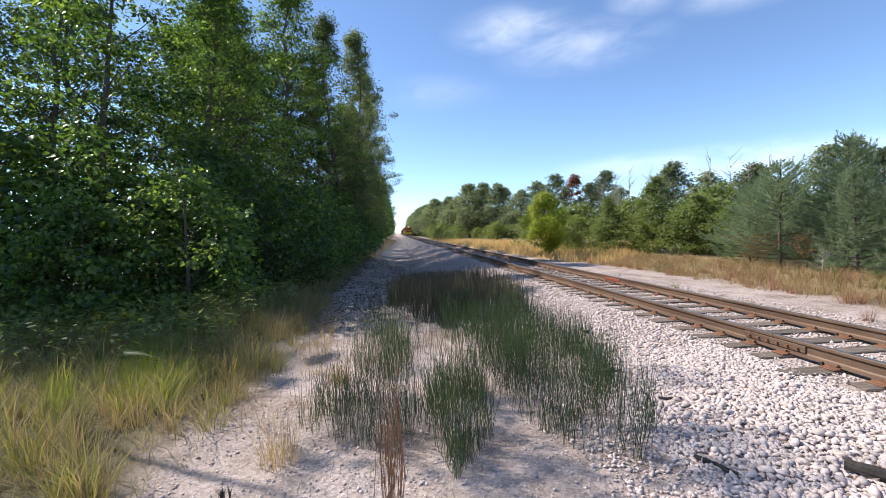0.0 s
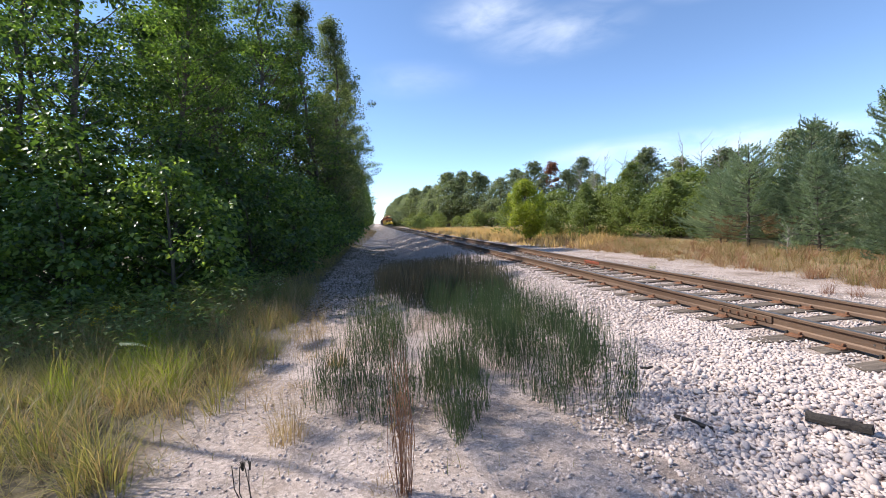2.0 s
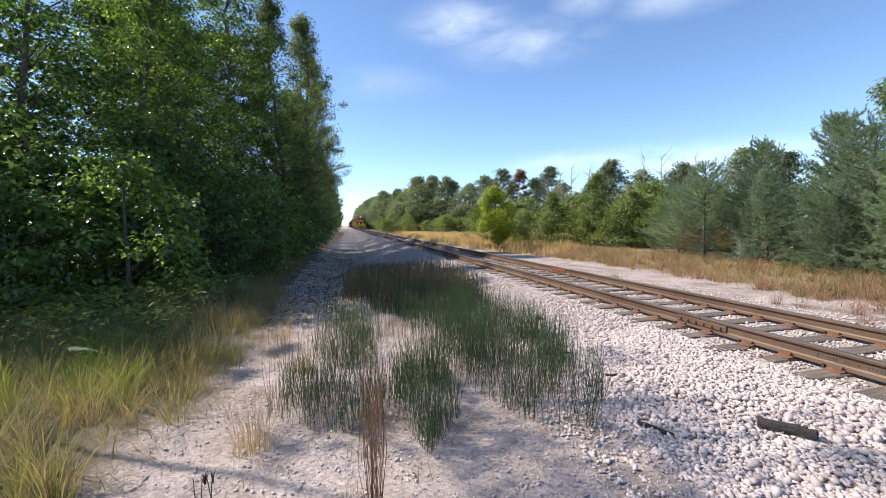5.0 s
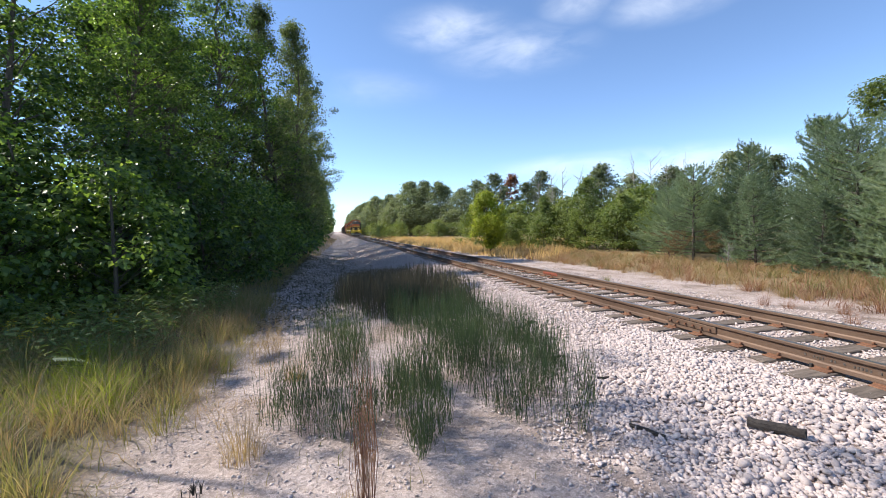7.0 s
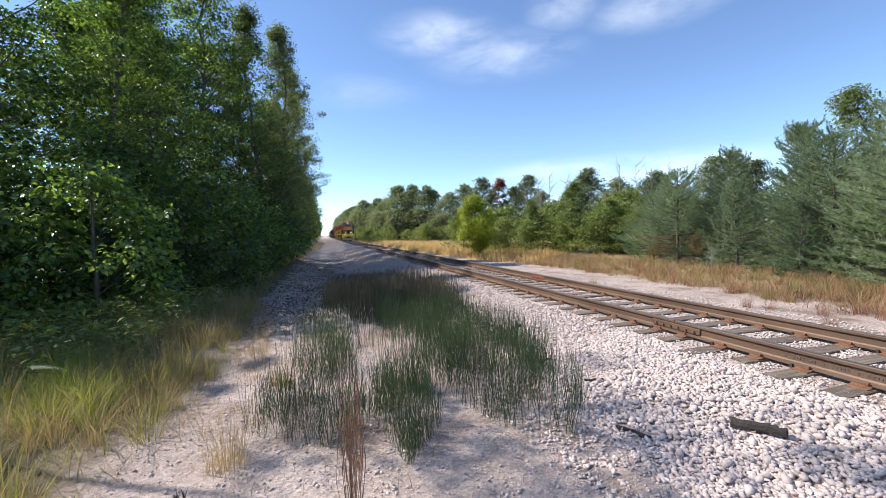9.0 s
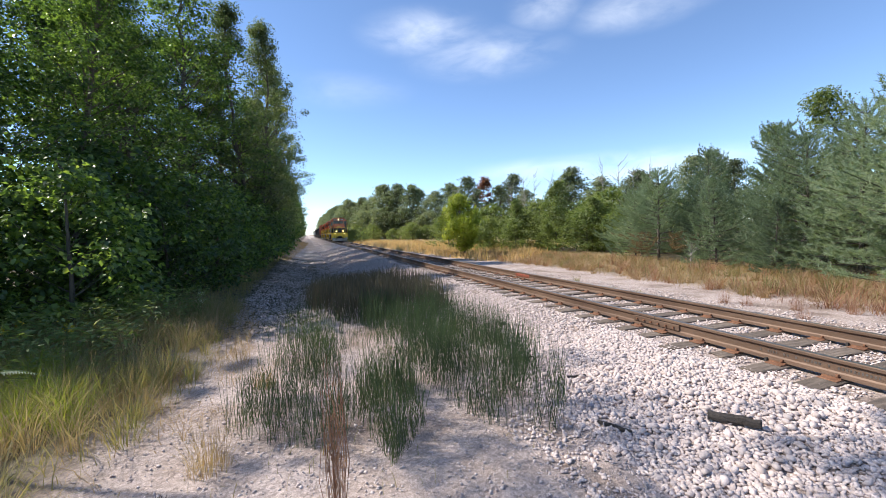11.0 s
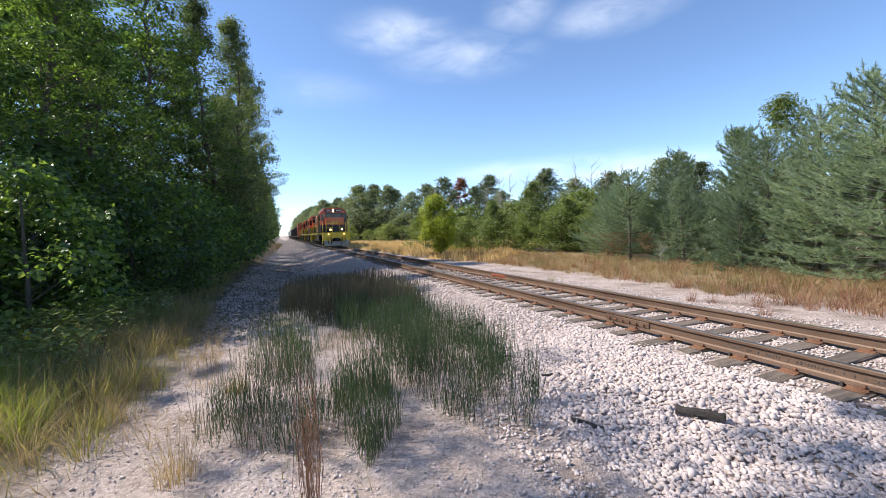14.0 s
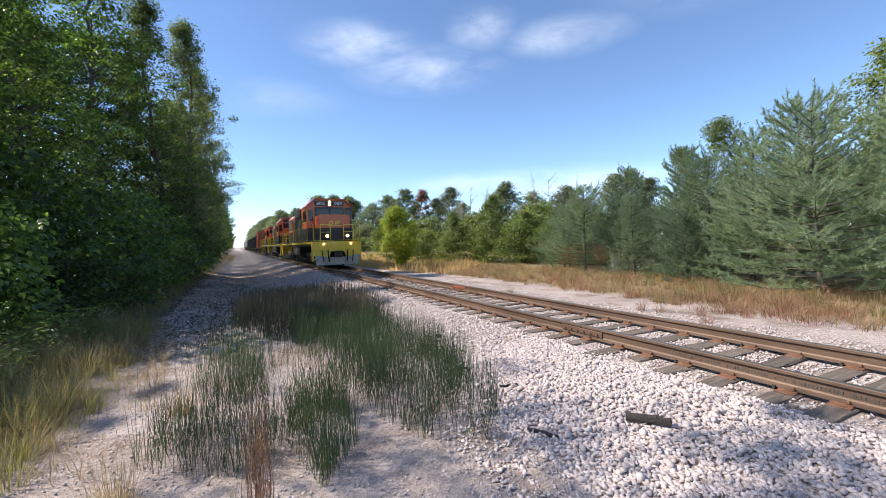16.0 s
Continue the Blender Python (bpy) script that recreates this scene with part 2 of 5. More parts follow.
MAT = {
    "ground": ground_material(),
    "stone": surface("limestone", (0.46, 0.37, 0.335), (0.74, 0.625, 0.58), 9, 60, 0.9, 0, 0.35, 0.004, None, 0.32),
    "rail": surface("rusty_rail", (0.075, 0.044, 0.030), (0.19, 0.122, 0.082), 5, 90, 0.62, 0.35, 0.3, 0.002, (1, 0.15, 1), 0, (0.13, 0.075, 0.045)),
    "railtop": surface("rail_running_band", (0.16, 0.14, 0.125), (0.34, 0.31, 0.28), 5, 60, 0.38, 0.85, 0.08, 0.001, (1, 0.08, 1)),
    "plate": surface("rusty_plate", (0.10, 0.045, 0.025), (0.27, 0.13, 0.07), 8, 70, 0.8, 0.2, 0.4, 0.003),
    "tie": surface("weathered_tie_wood", (0.055, 0.04, 0.03), (0.32, 0.25, 0.195), 4, 26, 0.9, 0, 0.9, 0.012, (0.35, 6, 6), 0.4),
    "bark": surface("grey_bark", (0.035, 0.029, 0.022), (0.14, 0.12, 0.095), 6, 30, 0.95, 0, 0.9, 0.02, (3, 3, 0.6)),
    "deadwood": surface("bleached_dead_wood", (0.20, 0.18, 0.155), (0.42, 0.39, 0.35), 4, 30, 0.9, 0, 0.4, 0.01, (3, 3, 0.5)),
    "charred": surface("charred_wood", (0.014, 0.011, 0.010), (0.065, 0.052, 0.043), 9, 50, 0.85, 0, 0.9, 0.01, (1, 5, 5)),
    "leaf": foliage("broad_leaf", [(0.1, (0.02, 0.04, 0.015)), (0.45, (0.06, 0.105, 0.03)), (0.75, (0.19, 0.265, 0.06)), (0.95, (0.36, 0.41, 0.10))], 0.52, 0.36),
    # haze of the distance is put into this paler, greyer leaf colour
    "leaf_far_hazy": foliage("haze_tinted_leaf", [(0.1, (0.085, 0.105, 0.065)), (0.5, (0.155, 0.185, 0.115)), (1.0, (0.25, 0.275, 0.175))], 0.4, 0.6, None, 0.6),
    "leaf_lime": foliage("yellow_green_leaf", [(0.1, (0.14, 0.18, 0.022)), (0.5, (0.28, 0.32, 0.04)), (1.0, (0.48, 0.47, 0.07))], 0.5),
    "leaf_fresh": foliage("fresh_green_leaf", [(0.1, (0.075, 0.105, 0.033)), (0.5, (0.155, 0.195, 0.06)), (1.0, (0.29, 0.30, 0.10))], 0.45),
    "leaf_silver": foliage("poplar_leaf", [(0.1, (0.05, 0.07, 0.03)), (0.5, (0.12, 0.15, 0.07)), (0.9, (0.22, 0.235, 0.13)), (1.0, (0.26, 0.22, 0.11))], 0.5),
    "leaf_red": foliage("autumn_red_leaf", [(0.1, (0.10, 0.04, 0.025)), (0.6, (0.22, 0.075, 0.04)), (1.0, (0.25, 0.13, 0.05))], 0.35),
    "needle": foliage("pine_needle", [(0.1, (0.095, 0.135, 0.095)), (0.5, (0.205, 0.265, 0.18)), (1.0, (0.40, 0.45, 0.31))], 0.45, 0.5, None, 0.8),
    "needle_dry": foliage("dry_needle", [(0.1, (0.14, 0.10, 0.05)), (1.0, (0.34, 0.24, 0.13))], 0.2, 0.7),
    "reed": foliage("horsetail_stem", [(0.1, (0.024, 0.045, 0.016)), (0.55, (0.062, 0.105, 0.032)), (0.85, (0.15, 0.17, 0.05)), (1.0, (0.27, 0.23, 0.11))], 0.2, 0.65),
    "reed_dark": foliage("dark_sedge", [(0.1, (0.045, 0.042, 0.026)), (0.6, (0.10, 0.088, 0.05)), (1.0, (0.20, 0.155, 0.09))], 0.2, 0.65),
    "grass": foliage("verge_grass", [(0.05, (0.07, 0.08, 0.026)), (0.3, (0.13, 0.14, 0.045)), (0.5, (0.21, 0.185, 0.075)), (0.75, (0.33, 0.25, 0.13)), (1.0, (0.46, 0.36, 0.21))], 0.42, 0.6),
    # verge grass with the sun patch put into its brighter yellow-green
    "grass_sunlit": foliage("sun_tinted_verge_grass", [(0.05, (0.13, 0.165, 0.022)), (0.5, (0.25, 0.28, 0.036)), (1.0, (0.42, 0.40, 0.09))], 0.5, 0.55),
    "straw": foliage("dry_straw", [(0.05, (0.13, 0.125, 0.05)), (0.3, (0.27, 0.175, 0.10)), (0.6, (0.37, 0.245, 0.15)), (0.85, (0.44, 0.33, 0.22)), (1.0, (0.19, 0.19, 0.08))], 0.35, 0.7),
    "gold": foliage("golden_field_grass", [(0.05, (0.36, 0.22, 0.10)), (0.5, (0.56, 0.36, 0.18)), (1.0, (0.66, 0.48, 0.27))], 0.35, 0.7),
    "redstem": foliage("reddish_bluestem", [(0.05, (0.13, 0.05, 0.035)), (0.5, (0.26, 0.12, 0.075)), (1.0, (0.42, 0.25, 0.15))], 0.3, 0.6),
    "flower": foliage("goldenrod_bloom", [(0.05, (0.45, 0.32, 0.02)), (1.0, (0.75, 0.55, 0.05))], 0.3, 0.7),
    "white_flower": foliage("white_bloom", [(0.05, (0.6, 0.6, 0.52)), (1.0, (0.85, 0.85, 0.8))], 0.3, 0.7),
    "pale": foliage("pale_fern", [(0.05, (0.22, 0.27, 0.13)), (1.0, (0.5, 0.52, 0.36))], 0.35, 0.6),
    "orange": surface("orange_engine_paint", (0.52, 0.085, 0.02), (0.68, 0.15, 0.035), 1.3, 14, 0.38, 0, 0.05, 0.002, None, 0, None, 0.3),
    "black": surface("black_engine_paint", (0.008, 0.008, 0.009), (0.03, 0.027, 0.025), 1.6, 16, 0.42, 0, 0.05, 0.002),
    "yellow": surface("yellow_engine_paint", (0.66, 0.44, 0.02), (0.85, 0.62, 0.05), 2, 18, 0.45, 0, 0.08, 0.002, None, 0, None, 0.2),
    "plow": surface("scuffed_grey_plow", (0.24, 0.23, 0.19), (0.52, 0.50, 0.43), 3, 24, 0.6, 0.1, 0.2, 0.003),
    "grime": surface("grimy_running_gear", (0.012, 0.010, 0.009), (0.06, 0.05, 0.042), 3, 22, 0.8, 0.1, 0.3, 0.006),
    "rust_car": surface("oxide_boxcar_paint", (0.24, 0.065, 0.03), (0.40, 0.13, 0.065), 0.8, 10, 0.7, 0, 0.1, 0.004),
    "dark_car": surface("black_hopper_paint", (0.016, 0.016, 0.018), (0.065, 0.06, 0.06), 0.7, 9, 0.65, 0, 0.1, 0.004),
    "pale_car": surface("pale_grey_hopper_paint", (0.40, 0.40, 0.38), (0.62, 0.61, 0.57), 0.7, 9, 0.6, 0, 0.1, 0.004),
    "glass": glass_dark("cab_glass"),
    "white": surface("white_marking", (0.70, 0.70, 0.68), (0.85, 0.85, 0.83), 4, 40, 0.5, 0, 0.05),
    "lamp": glow("headlamp_glow", (1.0, 0.74, 0.36), 5.0),
    "ditch": glow("ditch_lamp_glow", (1.0, 0.68, 0.22), 3.0),
    "dirt_red": surface("rust_red_iron", (0.16, 0.04, 0.022), (0.33, 0.09, 0.05), 8, 60, 0.8, 0.1, 0.4, 0.004),
}


# ---- mesh tools ----
def np_mesh(name, V, F, mat):
    V, F = np.ascontiguousarray(V, dtype=np.float32), np.ascontiguousarray(F, dtype=np.int32)
    me = bpy.data.meshes.new(name)
    me.vertices.add(len(V))
    me.vertices.foreach_set("co", V.ravel())
    me.loops.add(F.size)
    me.loops.foreach_set("vertex_index", F.ravel())
    me.polygons.add(len(F))
    me.polygons.foreach_set("loop_start", np.arange(0, F.size, F.shape[1], dtype=np.int32))
    me.update(calc_edges=True)
    me.materials.append(mat)
    return me


def smooth(me):
    me.polygons.foreach_set("use_smooth", np.ones(len(me.polygons), dtype=bool))
    return me


def part(name, data, mat, parent, label=""):
    """Links a bmesh or a mesh as one object under a thing or a part."""
    if isinstance(data, bmesh.types.BMesh):
        me = bpy.data.meshes.new(name)
        data.to_mesh(me)
        data.free()
        me.materials.append(mat)
        data = me
    ob = new(name, data)
    ob.parent = parent
    if label:
        ob["label"] = label
    return ob


def add_box(bm, x0, x1, y0, y1, z0, z1, bevel=0.0):
    r = bmesh.ops.create_cube(bm, size=1)
    bmesh.ops.scale(bm, vec=(x1 - x0, y1 - y0, z1 - z0), verts=r["verts"])
    bmesh.ops.translate(bm, vec=((x0 + x1) / 2, (y0 + y1) / 2, (z0 + z1) / 2), verts=r["verts"])
    if bevel:
        es = list({e for v in r["verts"] for e in v.link_edges})
        bmesh.ops.bevel(bm, geom=es, offset=bevel, segments=2, affect="EDGES", profile=0.5)
    return bm


def box(*a, **k):
    return add_box(bmesh.new(), *a, **k)


def add_cyl(bm, p0, p1, r0, r1=None, n=12):
    p0, p1 = Vector(p0), Vector(p1)
    d = p1 - p0
    m = Matrix.Translation((p0 + p1) / 2) @ d.to_track_quat("Z", "Y").to_matrix().to_4x4()
    bmesh.ops.create_cone(bm, cap_ends=True, segments=n, radius1=r0, radius2=r0 if r1 is None else r1, depth=d.length, matrix=m)
    return bm


def cyl(*a, **k):
    return add_cyl(bmesh.new(), *a, **k)


def add_prism(bm, profile, y0, y1):
    """Extrudes an (x, z) outline from y0 to y1."""
    a = [bm.verts.new((x, y0, z)) for x, z in profile]
    b = [bm.verts.new((x, y1, z)) for x, z in profile]
    n = len(profile)
    bm.faces.new(a)
    bm.faces.new(b[::-1])
    for i in range(n):
        bm.faces.new((a[i], b[i], b[(i + 1) % n], a[(i + 1) % n]))
    bmesh.ops.recalc_face_normals(bm, faces=bm.faces[:])
    return bm


def tubes(paths, sides=5):
    """Tapered limbs: each path is (points (k,3), radii (k,)). Returns vertices and quads."""
    V, F, off = [], [], 0
    ang = np.linspace(0, 2 * np.pi, sides, endpoint=False)
    for pts, rad in paths:
        pts, rad = np.asarray(pts, float), np.asarray(rad, float)
        tan = np.gradient(pts, axis=0)
        tan /= np.linalg.norm(tan, axis=1, keepdims=True) + 1e-9
        ref = np.where(np.abs(tan[:, 2:3]) > 0.9, [[1.0, 0, 0]], [[0, 0, 1.0]])
        u = np.cross(tan, ref)
        u /= np.linalg.norm(u, axis=1, keepdims=True) + 1e-9
        w = np.cross(tan, u)
        ring = pts[:, None] + rad[:, None, None] * (np.cos(ang)[None, :, None] * u[:, None] + np.sin(ang)[None, :, None] * w[:, None])
        V.append(ring.reshape(-1, 3))
        k = len(pts)
        i = np.arange(k - 1)[:, None] * sides
        j = np.arange(sides)[None]
        j2 = (j + 1) % sides
        F.append((np.stack([i + j, i + j2, i + sides + j2, i + sides + j], -1) + off).reshape(-1, 4))
        off += k * sides
    return np.concatenate(V), np.concatenate(F)


def frames_from(d, up):
    """Rotation matrices whose columns are side, along (d) and normal."""
    d = d / (np.linalg.norm(d, axis=1, keepdims=True) + 1e-9)
    s = np.cross(d, up)
    s /= np.linalg.norm(s, axis=1, keepdims=True) + 1e-9
    n = np.cross(s, d)
    return np.stack([s, d, n], -1)


def scatter(bv, bf, R, T, S):
    """Copies of a small shape, each with turn R, place T and scale S (K,3)."""
    bv, bf = np.asarray(bv, float), np.asarray(bf, int)
    P = bv[None] * S[:, None, :]
    V = np.einsum("kij,knj->kni", R, P) + T[:, None]
    F = bf[None] + (np.arange(len(T)) * len(bv))[:, None, None]
    return V.reshape(-1, 3), F.reshape(-1, bf.shape[1])


LEAF_V = [(0, 0, 0), (0.42, 0.42, 0.10), (0, 1, -0.08), (-0.42, 0.42, 0.10)]
LEAF_F = [(0, 1, 2), (0, 2, 3)]


def blades(rng, P, h, lean, w, segs=3, az=None):
    """Bent grass blades from base points P. h, lean, w: arrays."""
    K = len(P)
    az = rng.uniform(0, 2 * np.pi, K) if az is None else az
    dirv = np.stack([np.cos(az), np.sin(az), np.zeros(K)], -1)
    tw = az + np.pi / 2 + rng.normal(0, 0.5, K)
    side = np.stack([np.cos(tw), np.sin(tw), np.zeros(K)], -1)
    s = np.linspace(0, 1, segs + 1)
    V = []
    for i, q in enumerate(s):
        c = P + dirv * (lean * q ** 1.8)[:, None] + np.array([0, 0, 1.0]) * (h * (q - 0.22 * np.minimum(lean / h, 1.6) * q * q))[:, None]
        if i < segs:
            ww = (w * (1 - 0.65 * q))[:, None] * 0.5
            V += [c - side * ww, c + side * ww]
        else:
            V.append(c)
    n = 2 * segs + 1
    V = np.stack(V, 1)
    F = []
    for i in range(segs - 1):
        a = 2 * i
        F += [(a, a + 1, a + 3), (a, a + 3, a + 2)]
    F.append((2 * segs - 2, 2 * segs - 1, 2 * segs))
    F = np.array(F)[None] + (np.arange(K) * n)[:, None, None]
    return V.reshape(-1, 3), F.reshape(-1, 3)


def joined(lists):
    V, F, off = [], [], 0
    for v, f in lists:
        V.append(v)
        F.append(f + off)
        off += len(v)
    return np.concatenate(V), np.concatenate(F)


# ---- ground ----
RAIL_TOP, TIE_TOP, TRACK_X = 0.45, 0.265, 4.7525
PROFILE_X = [-400, -30, -6, -2.2, 0.8, 1.8, 3.2, 3.5, 6.0, 6.5, 7.8, 10, 15, 40, 400, 3000]
PROFILE_Z = [0.2, 0.2, 0.18, 0.13, 0.11, 0.14, 0.208, 0.222, 0.222, 0.21, 0.18, 0.16, 0.18, 0.2, 0, -1.0]
# farther on the track runs on a low bank: how much the ground beside it lies lower
BANK_X, BANK_DROP = [-7, -3.4, -1.6, 0.2, 3.2], [0.0, 0.2, 0.62, 0.68, 0.0]


def ground_z(x, y):
    z = np.interp(x, PROFILE_X, PROFILE_Z)
    q = np.clip((y - 10.0) / 13.0, 0, 1)
    z = z - np.interp(x, BANK_X, BANK_DROP) * q * q * (3 - 2 * q)
    rough = 0.014 * np.sin(x * 2.3 + 1.1 * np.sin(y * 0.9)) * np.cos(y * 1.7 + x) + 0.01 * np.sin(5.1 * y + 2 * np.sin(x * 3.3))
    keep = np.clip(np.minimum(np.abs(x - TRACK_X) - 1.2, 1.0), 0.0, 1)
    return z + rough * keep


def build_ground():
    xs = np.unique(np.concatenate([np.linspace(-3, 8, 67), np.linspace(-12, 20, 49), np.linspace(-60, 90, 41), [-3000, -800, -200, 200, 800, 3000]]))
    ys = np.unique(np.concatenate([np.linspace(-2, 16, 81), np.linspace(-30, 60, 61), np.linspace(60, 400, 60), [-3000, -600, -150, 800, 1600, 4000]]))
    X, Y = np.meshgrid(xs, ys, indexing="ij")
    V = np.stack([X, Y, ground_z(X, Y)], -1).reshape(-1, 3)
    ny = len(ys)
    i, j = np.meshgrid(np.arange(len(xs) - 1), np.arange(ny - 1), indexing="ij")
    a = i * ny + j
    F = np.stack([a, a + ny, a + ny + 1, a + 1], -1).reshape(-1, 4)
    ob = new("ground", smooth(np_mesh("ground", V, F, MAT["ground"])))
    return tagged(ob, "pale limestone grit strip with dark woodland soil beyond it", "ground", kind="structure")


ground = build_ground()


# ---- track ----
RAIL_PROFILE = [(-0.070, -0.181), (0.070, -0.181), (0.070, -0.170), (0.020, -0.152), (0.009, -0.135), (0.009, -0.055),
                (0.018, -0.045), (0.037, -0.036), (0.037, -0.008), (0.028, 0.0), (-0.028, 0.0), (-0.037, -0.008),
                (-0.037, -0.036), (-0.018, -0.045), (-0.009, -0.055), (-0.009, -0.135), (-0.020, -0.152), (-0.070, -0.170)]


def build_rail(x, joints, label):
    rail = new("rail", None)
    rail.location = (x, 0, RAIL_TOP)
    bm = bmesh.new()
    ys = [-40, 60, 200, 700]
    for a, b in zip(ys, ys[1:]):
        add_prism(bm, RAIL_PROFILE, a, b)
    part("rail_body", bm, MAT["rail"], rail)
    part("running_band", box(-0.026, 0.026, -40, 700, -0.002, 0.0025), MAT["railtop"], rail, "worn steel running surface")
    for y, red in joints:
        bar = bmesh.new()
        for s in (-1, 1):
            add_box(bar, s * 0.022 - 0.012, s * 0.022 + 0.012, y - 0.45, y + 0.45, -0.14, -0.05, 0.008)
        jb = part("joint_bar", bar, MAT["dirt_red" if red else "rail"], rail, "rust-red bolted joint bar" if red else "")
        for k in range(6):
            yy = y - 0.36 + 0.144 * k
            part("bolt", cyl((-0.062, yy, -0.097), (0.058, yy, -0.097), 0.016, n=6), MAT["plate"], jb)
        part("joint_gap", box(-0.0385, 0.0385, y - 0.004, y + 0.004, -0.05, 0.0035), MAT["grime"], jb)
    return tagged(rail, label, "rail", "rails of the track")


near_rail = build_rail(4.0, [(5.5, False), (17.4, False), (27.8, False), (-8, False)], "rust-brown steel rail with worn head on wooden ties")
far_rail = build_rail(5.505, [(12.6, True), (24.5, False), (35, False), (-1, False)], "rust-brown steel rail with a rust-red joint bar")


def rail_marks():
    """Raised rolling marks on the near rail's web, too worn to read."""
    rng = np.random.default_rng(5)
    y = 3.9
    while y > 1.4:
        w = rng.uniform(0.012, 0.022)
        part("rolling_mark", box(-0.0125, -0.0085, y - w, y, -0.112, -0.085), MAT["railtop"], near_rail)
        y -= w + (0.016 if rng.random() < 0.8 else 0.07)


rail_marks()


TIE_Y = []


def build_ties():
    rng = np.random.default_rng(11)
    shapes = []
    for k in range(5):
        bm = bmesh.new()
        add_box(bm, -1.28, 1.28, -0.112, 0.112, -0.17, 0.0, 0.014)
        bmesh.ops.subdivide_edges(bm, edges=[e for e in bm.edges if e.calc_length() > 1.5], cuts=7)
        for v in bm.verts:
            v.co.z += rng.normal(0, 0.004) - (0.012 if abs(v.co.x) > 1.1 else 0) * rng.random()
            v.co.y += rng.normal(0, 0.005)
            v.co.x += rng.normal(0, 0.012) if abs(v.co.x) > 1.2 else 0
        me = bpy.data.meshes.new("tie")
        bm.to_mesh(me)
        bm.free()
        me.materials.append(MAT["tie"])
        shapes.append(me)
    pl = bpy.data.meshes.new("tie_plate")
    bm = box(-0.17, 0.17, -0.09, 0.09, 0.0, 0.014, bevel=0.004)
    add_box(bm, -0.1, -0.075, -0.085, 0.085, 0.012, 0.028)
    add_box(bm, 0.075, 0.1, -0.085, 0.085, 0.012, 0.028)
    bm.to_mesh(pl)
    bm.free()
    pl.materials.append(MAT["plate"])
    sp = bpy.data.meshes.new("spike")
    bm = box(-0.014, 0.02, -0.013, 0.013, 0.02, 0.05, bevel=0.005)
    add_box(bm, -0.008, 0.008, -0.008, 0.008, 0, 0.03)
    bm.to_mesh(sp)
    bm.free()
    sp.materials.append(MAT["plate"])
    an = bpy.data.meshes.new("rail_anchor")
    bm = box(-0.085, 0.085, -0.012, 0.012, -0.022, -0.004, bevel=0.004)
    add_box(bm, -0.095, -0.07, -0.014, 0.014, -0.02, 0.03, 0.004)
    bm.to_mesh(an)
    bm.free()
    an.materials.append(MAT["grime"])
    y, n = -6.0, 0
    while y < 62:
        tie = new("railway_tie", shapes[n % 5])
        tie.matrix_world = pose(TRACK_X - 0.02 + rng.normal(0, 0.07), y + rng.normal(0, 0.03), TIE_TOP - 0.012 - 0.006 * rng.random(), 0, rng.normal(0, 0.25), rng.normal(0, 1.3) + (180 if n % 2 else 0))
        tagged(tie, "weathered grey wooden tie half sunk in pale ballast", "railway tie", "ties of the track")
        TIE_Y.append(y)
        if y < 40:
            inv = tie.matrix_world.inverted()
            for rx in (4.0, 5.505):
                q = inv @ Vector((rx, tie.location.y, TIE_TOP))
                p = part("tie_plate", pl, None, tie)
                p.location = (q.x, 0, 0.0)
                if y < 22:
                    for dx, dy in ((-0.085, -0.05), (0.085, 0.05)):
                        s = part("spike", sp, None, p)
                        s.matrix_local = pose(dx, dy, 0.012, 0, 0, 180 if dx < 0 else 0)
                    if n % 2 == 0:
                        a = part("rail_anchor", an, None, p)
                        a.location = (0, 0.128, 0.012)
        y += rng.normal(0.546, 0.03)
        n += 1
    # farther ties, joined
    bm = bmesh.new()
    while y < 330:
        add_box(bm, TRACK_X - 1.28, TRACK_X + 1.28, y - 0.11, y + 0.11, 0.1, TIE_TOP - 0.006)
        y += 0.55
    far = part("distant_ties", bm, MAT["tie"], None)
    tagged(far, "distant row of weathered wooden ties in ballast", "railway ties", kind="stuff")


build_ties()


def icosa():
    bm = bmesh.new()
    bmesh.ops.create_icosphere(bm, subdivisions=1, radius=1)
    v = np.array([q.co[:] for q in bm.verts])
    f = np.array([[q.index for q in p.verts] for p in bm.faces])
    bm.free()
    return v, f


ICO_V, ICO_F = icosa()
OCT_V = np.array([(1, 0, 0), (-1, 0, 0), (0, 1, 0), (0, -1, 0), (0, 0, 1), (0, 0, -1)], float)
OCT_F = np.array([(0, 2, 4), (2, 1, 4), (1, 3, 4), (3, 0, 4), (2, 0, 5), (1, 2, 5), (3, 1, 5), (0, 3, 5)])


def random_turns(rng, K, tilt=1.0):
    d = rng.normal(0, 1, (K, 3))
    up = np.tile([0, 0, 1.0], (K, 1)) + rng.normal(0, 0.5 * tilt, (K, 3))
    return frames_from(d * [1, 1, 0.5 * tilt], up)


def stone_field(rng, X, Y, size, sink=0.22, shape_v=ICO_V, shape_f=ICO_F):
    K = len(X)
    S = size[:, None] * np.stack([rng.uniform(0.8, 1.3, K), rng.uniform(0.7, 1.1, K), rng.uniform(0.38, 0.58, K)], -1) * 0.5
    T = np.stack([X, Y, ground_z(X, Y) + S[:, 2] * rng.uniform(1 - 3 * sink, 1.2, K)], -1)
    V, F = [], []
    R = random_turns(rng, K, 0.8)
    variants = [shape_v * rng.uniform(0.52, 1.22, (len(shape_v), 1)) for _ in range(8)]
    which = rng.integers(0, 8, K)
    return joined([scatter(variants[k], shape_f, R[which == k], T[which == k], S[which == k]) for k in range(8)])


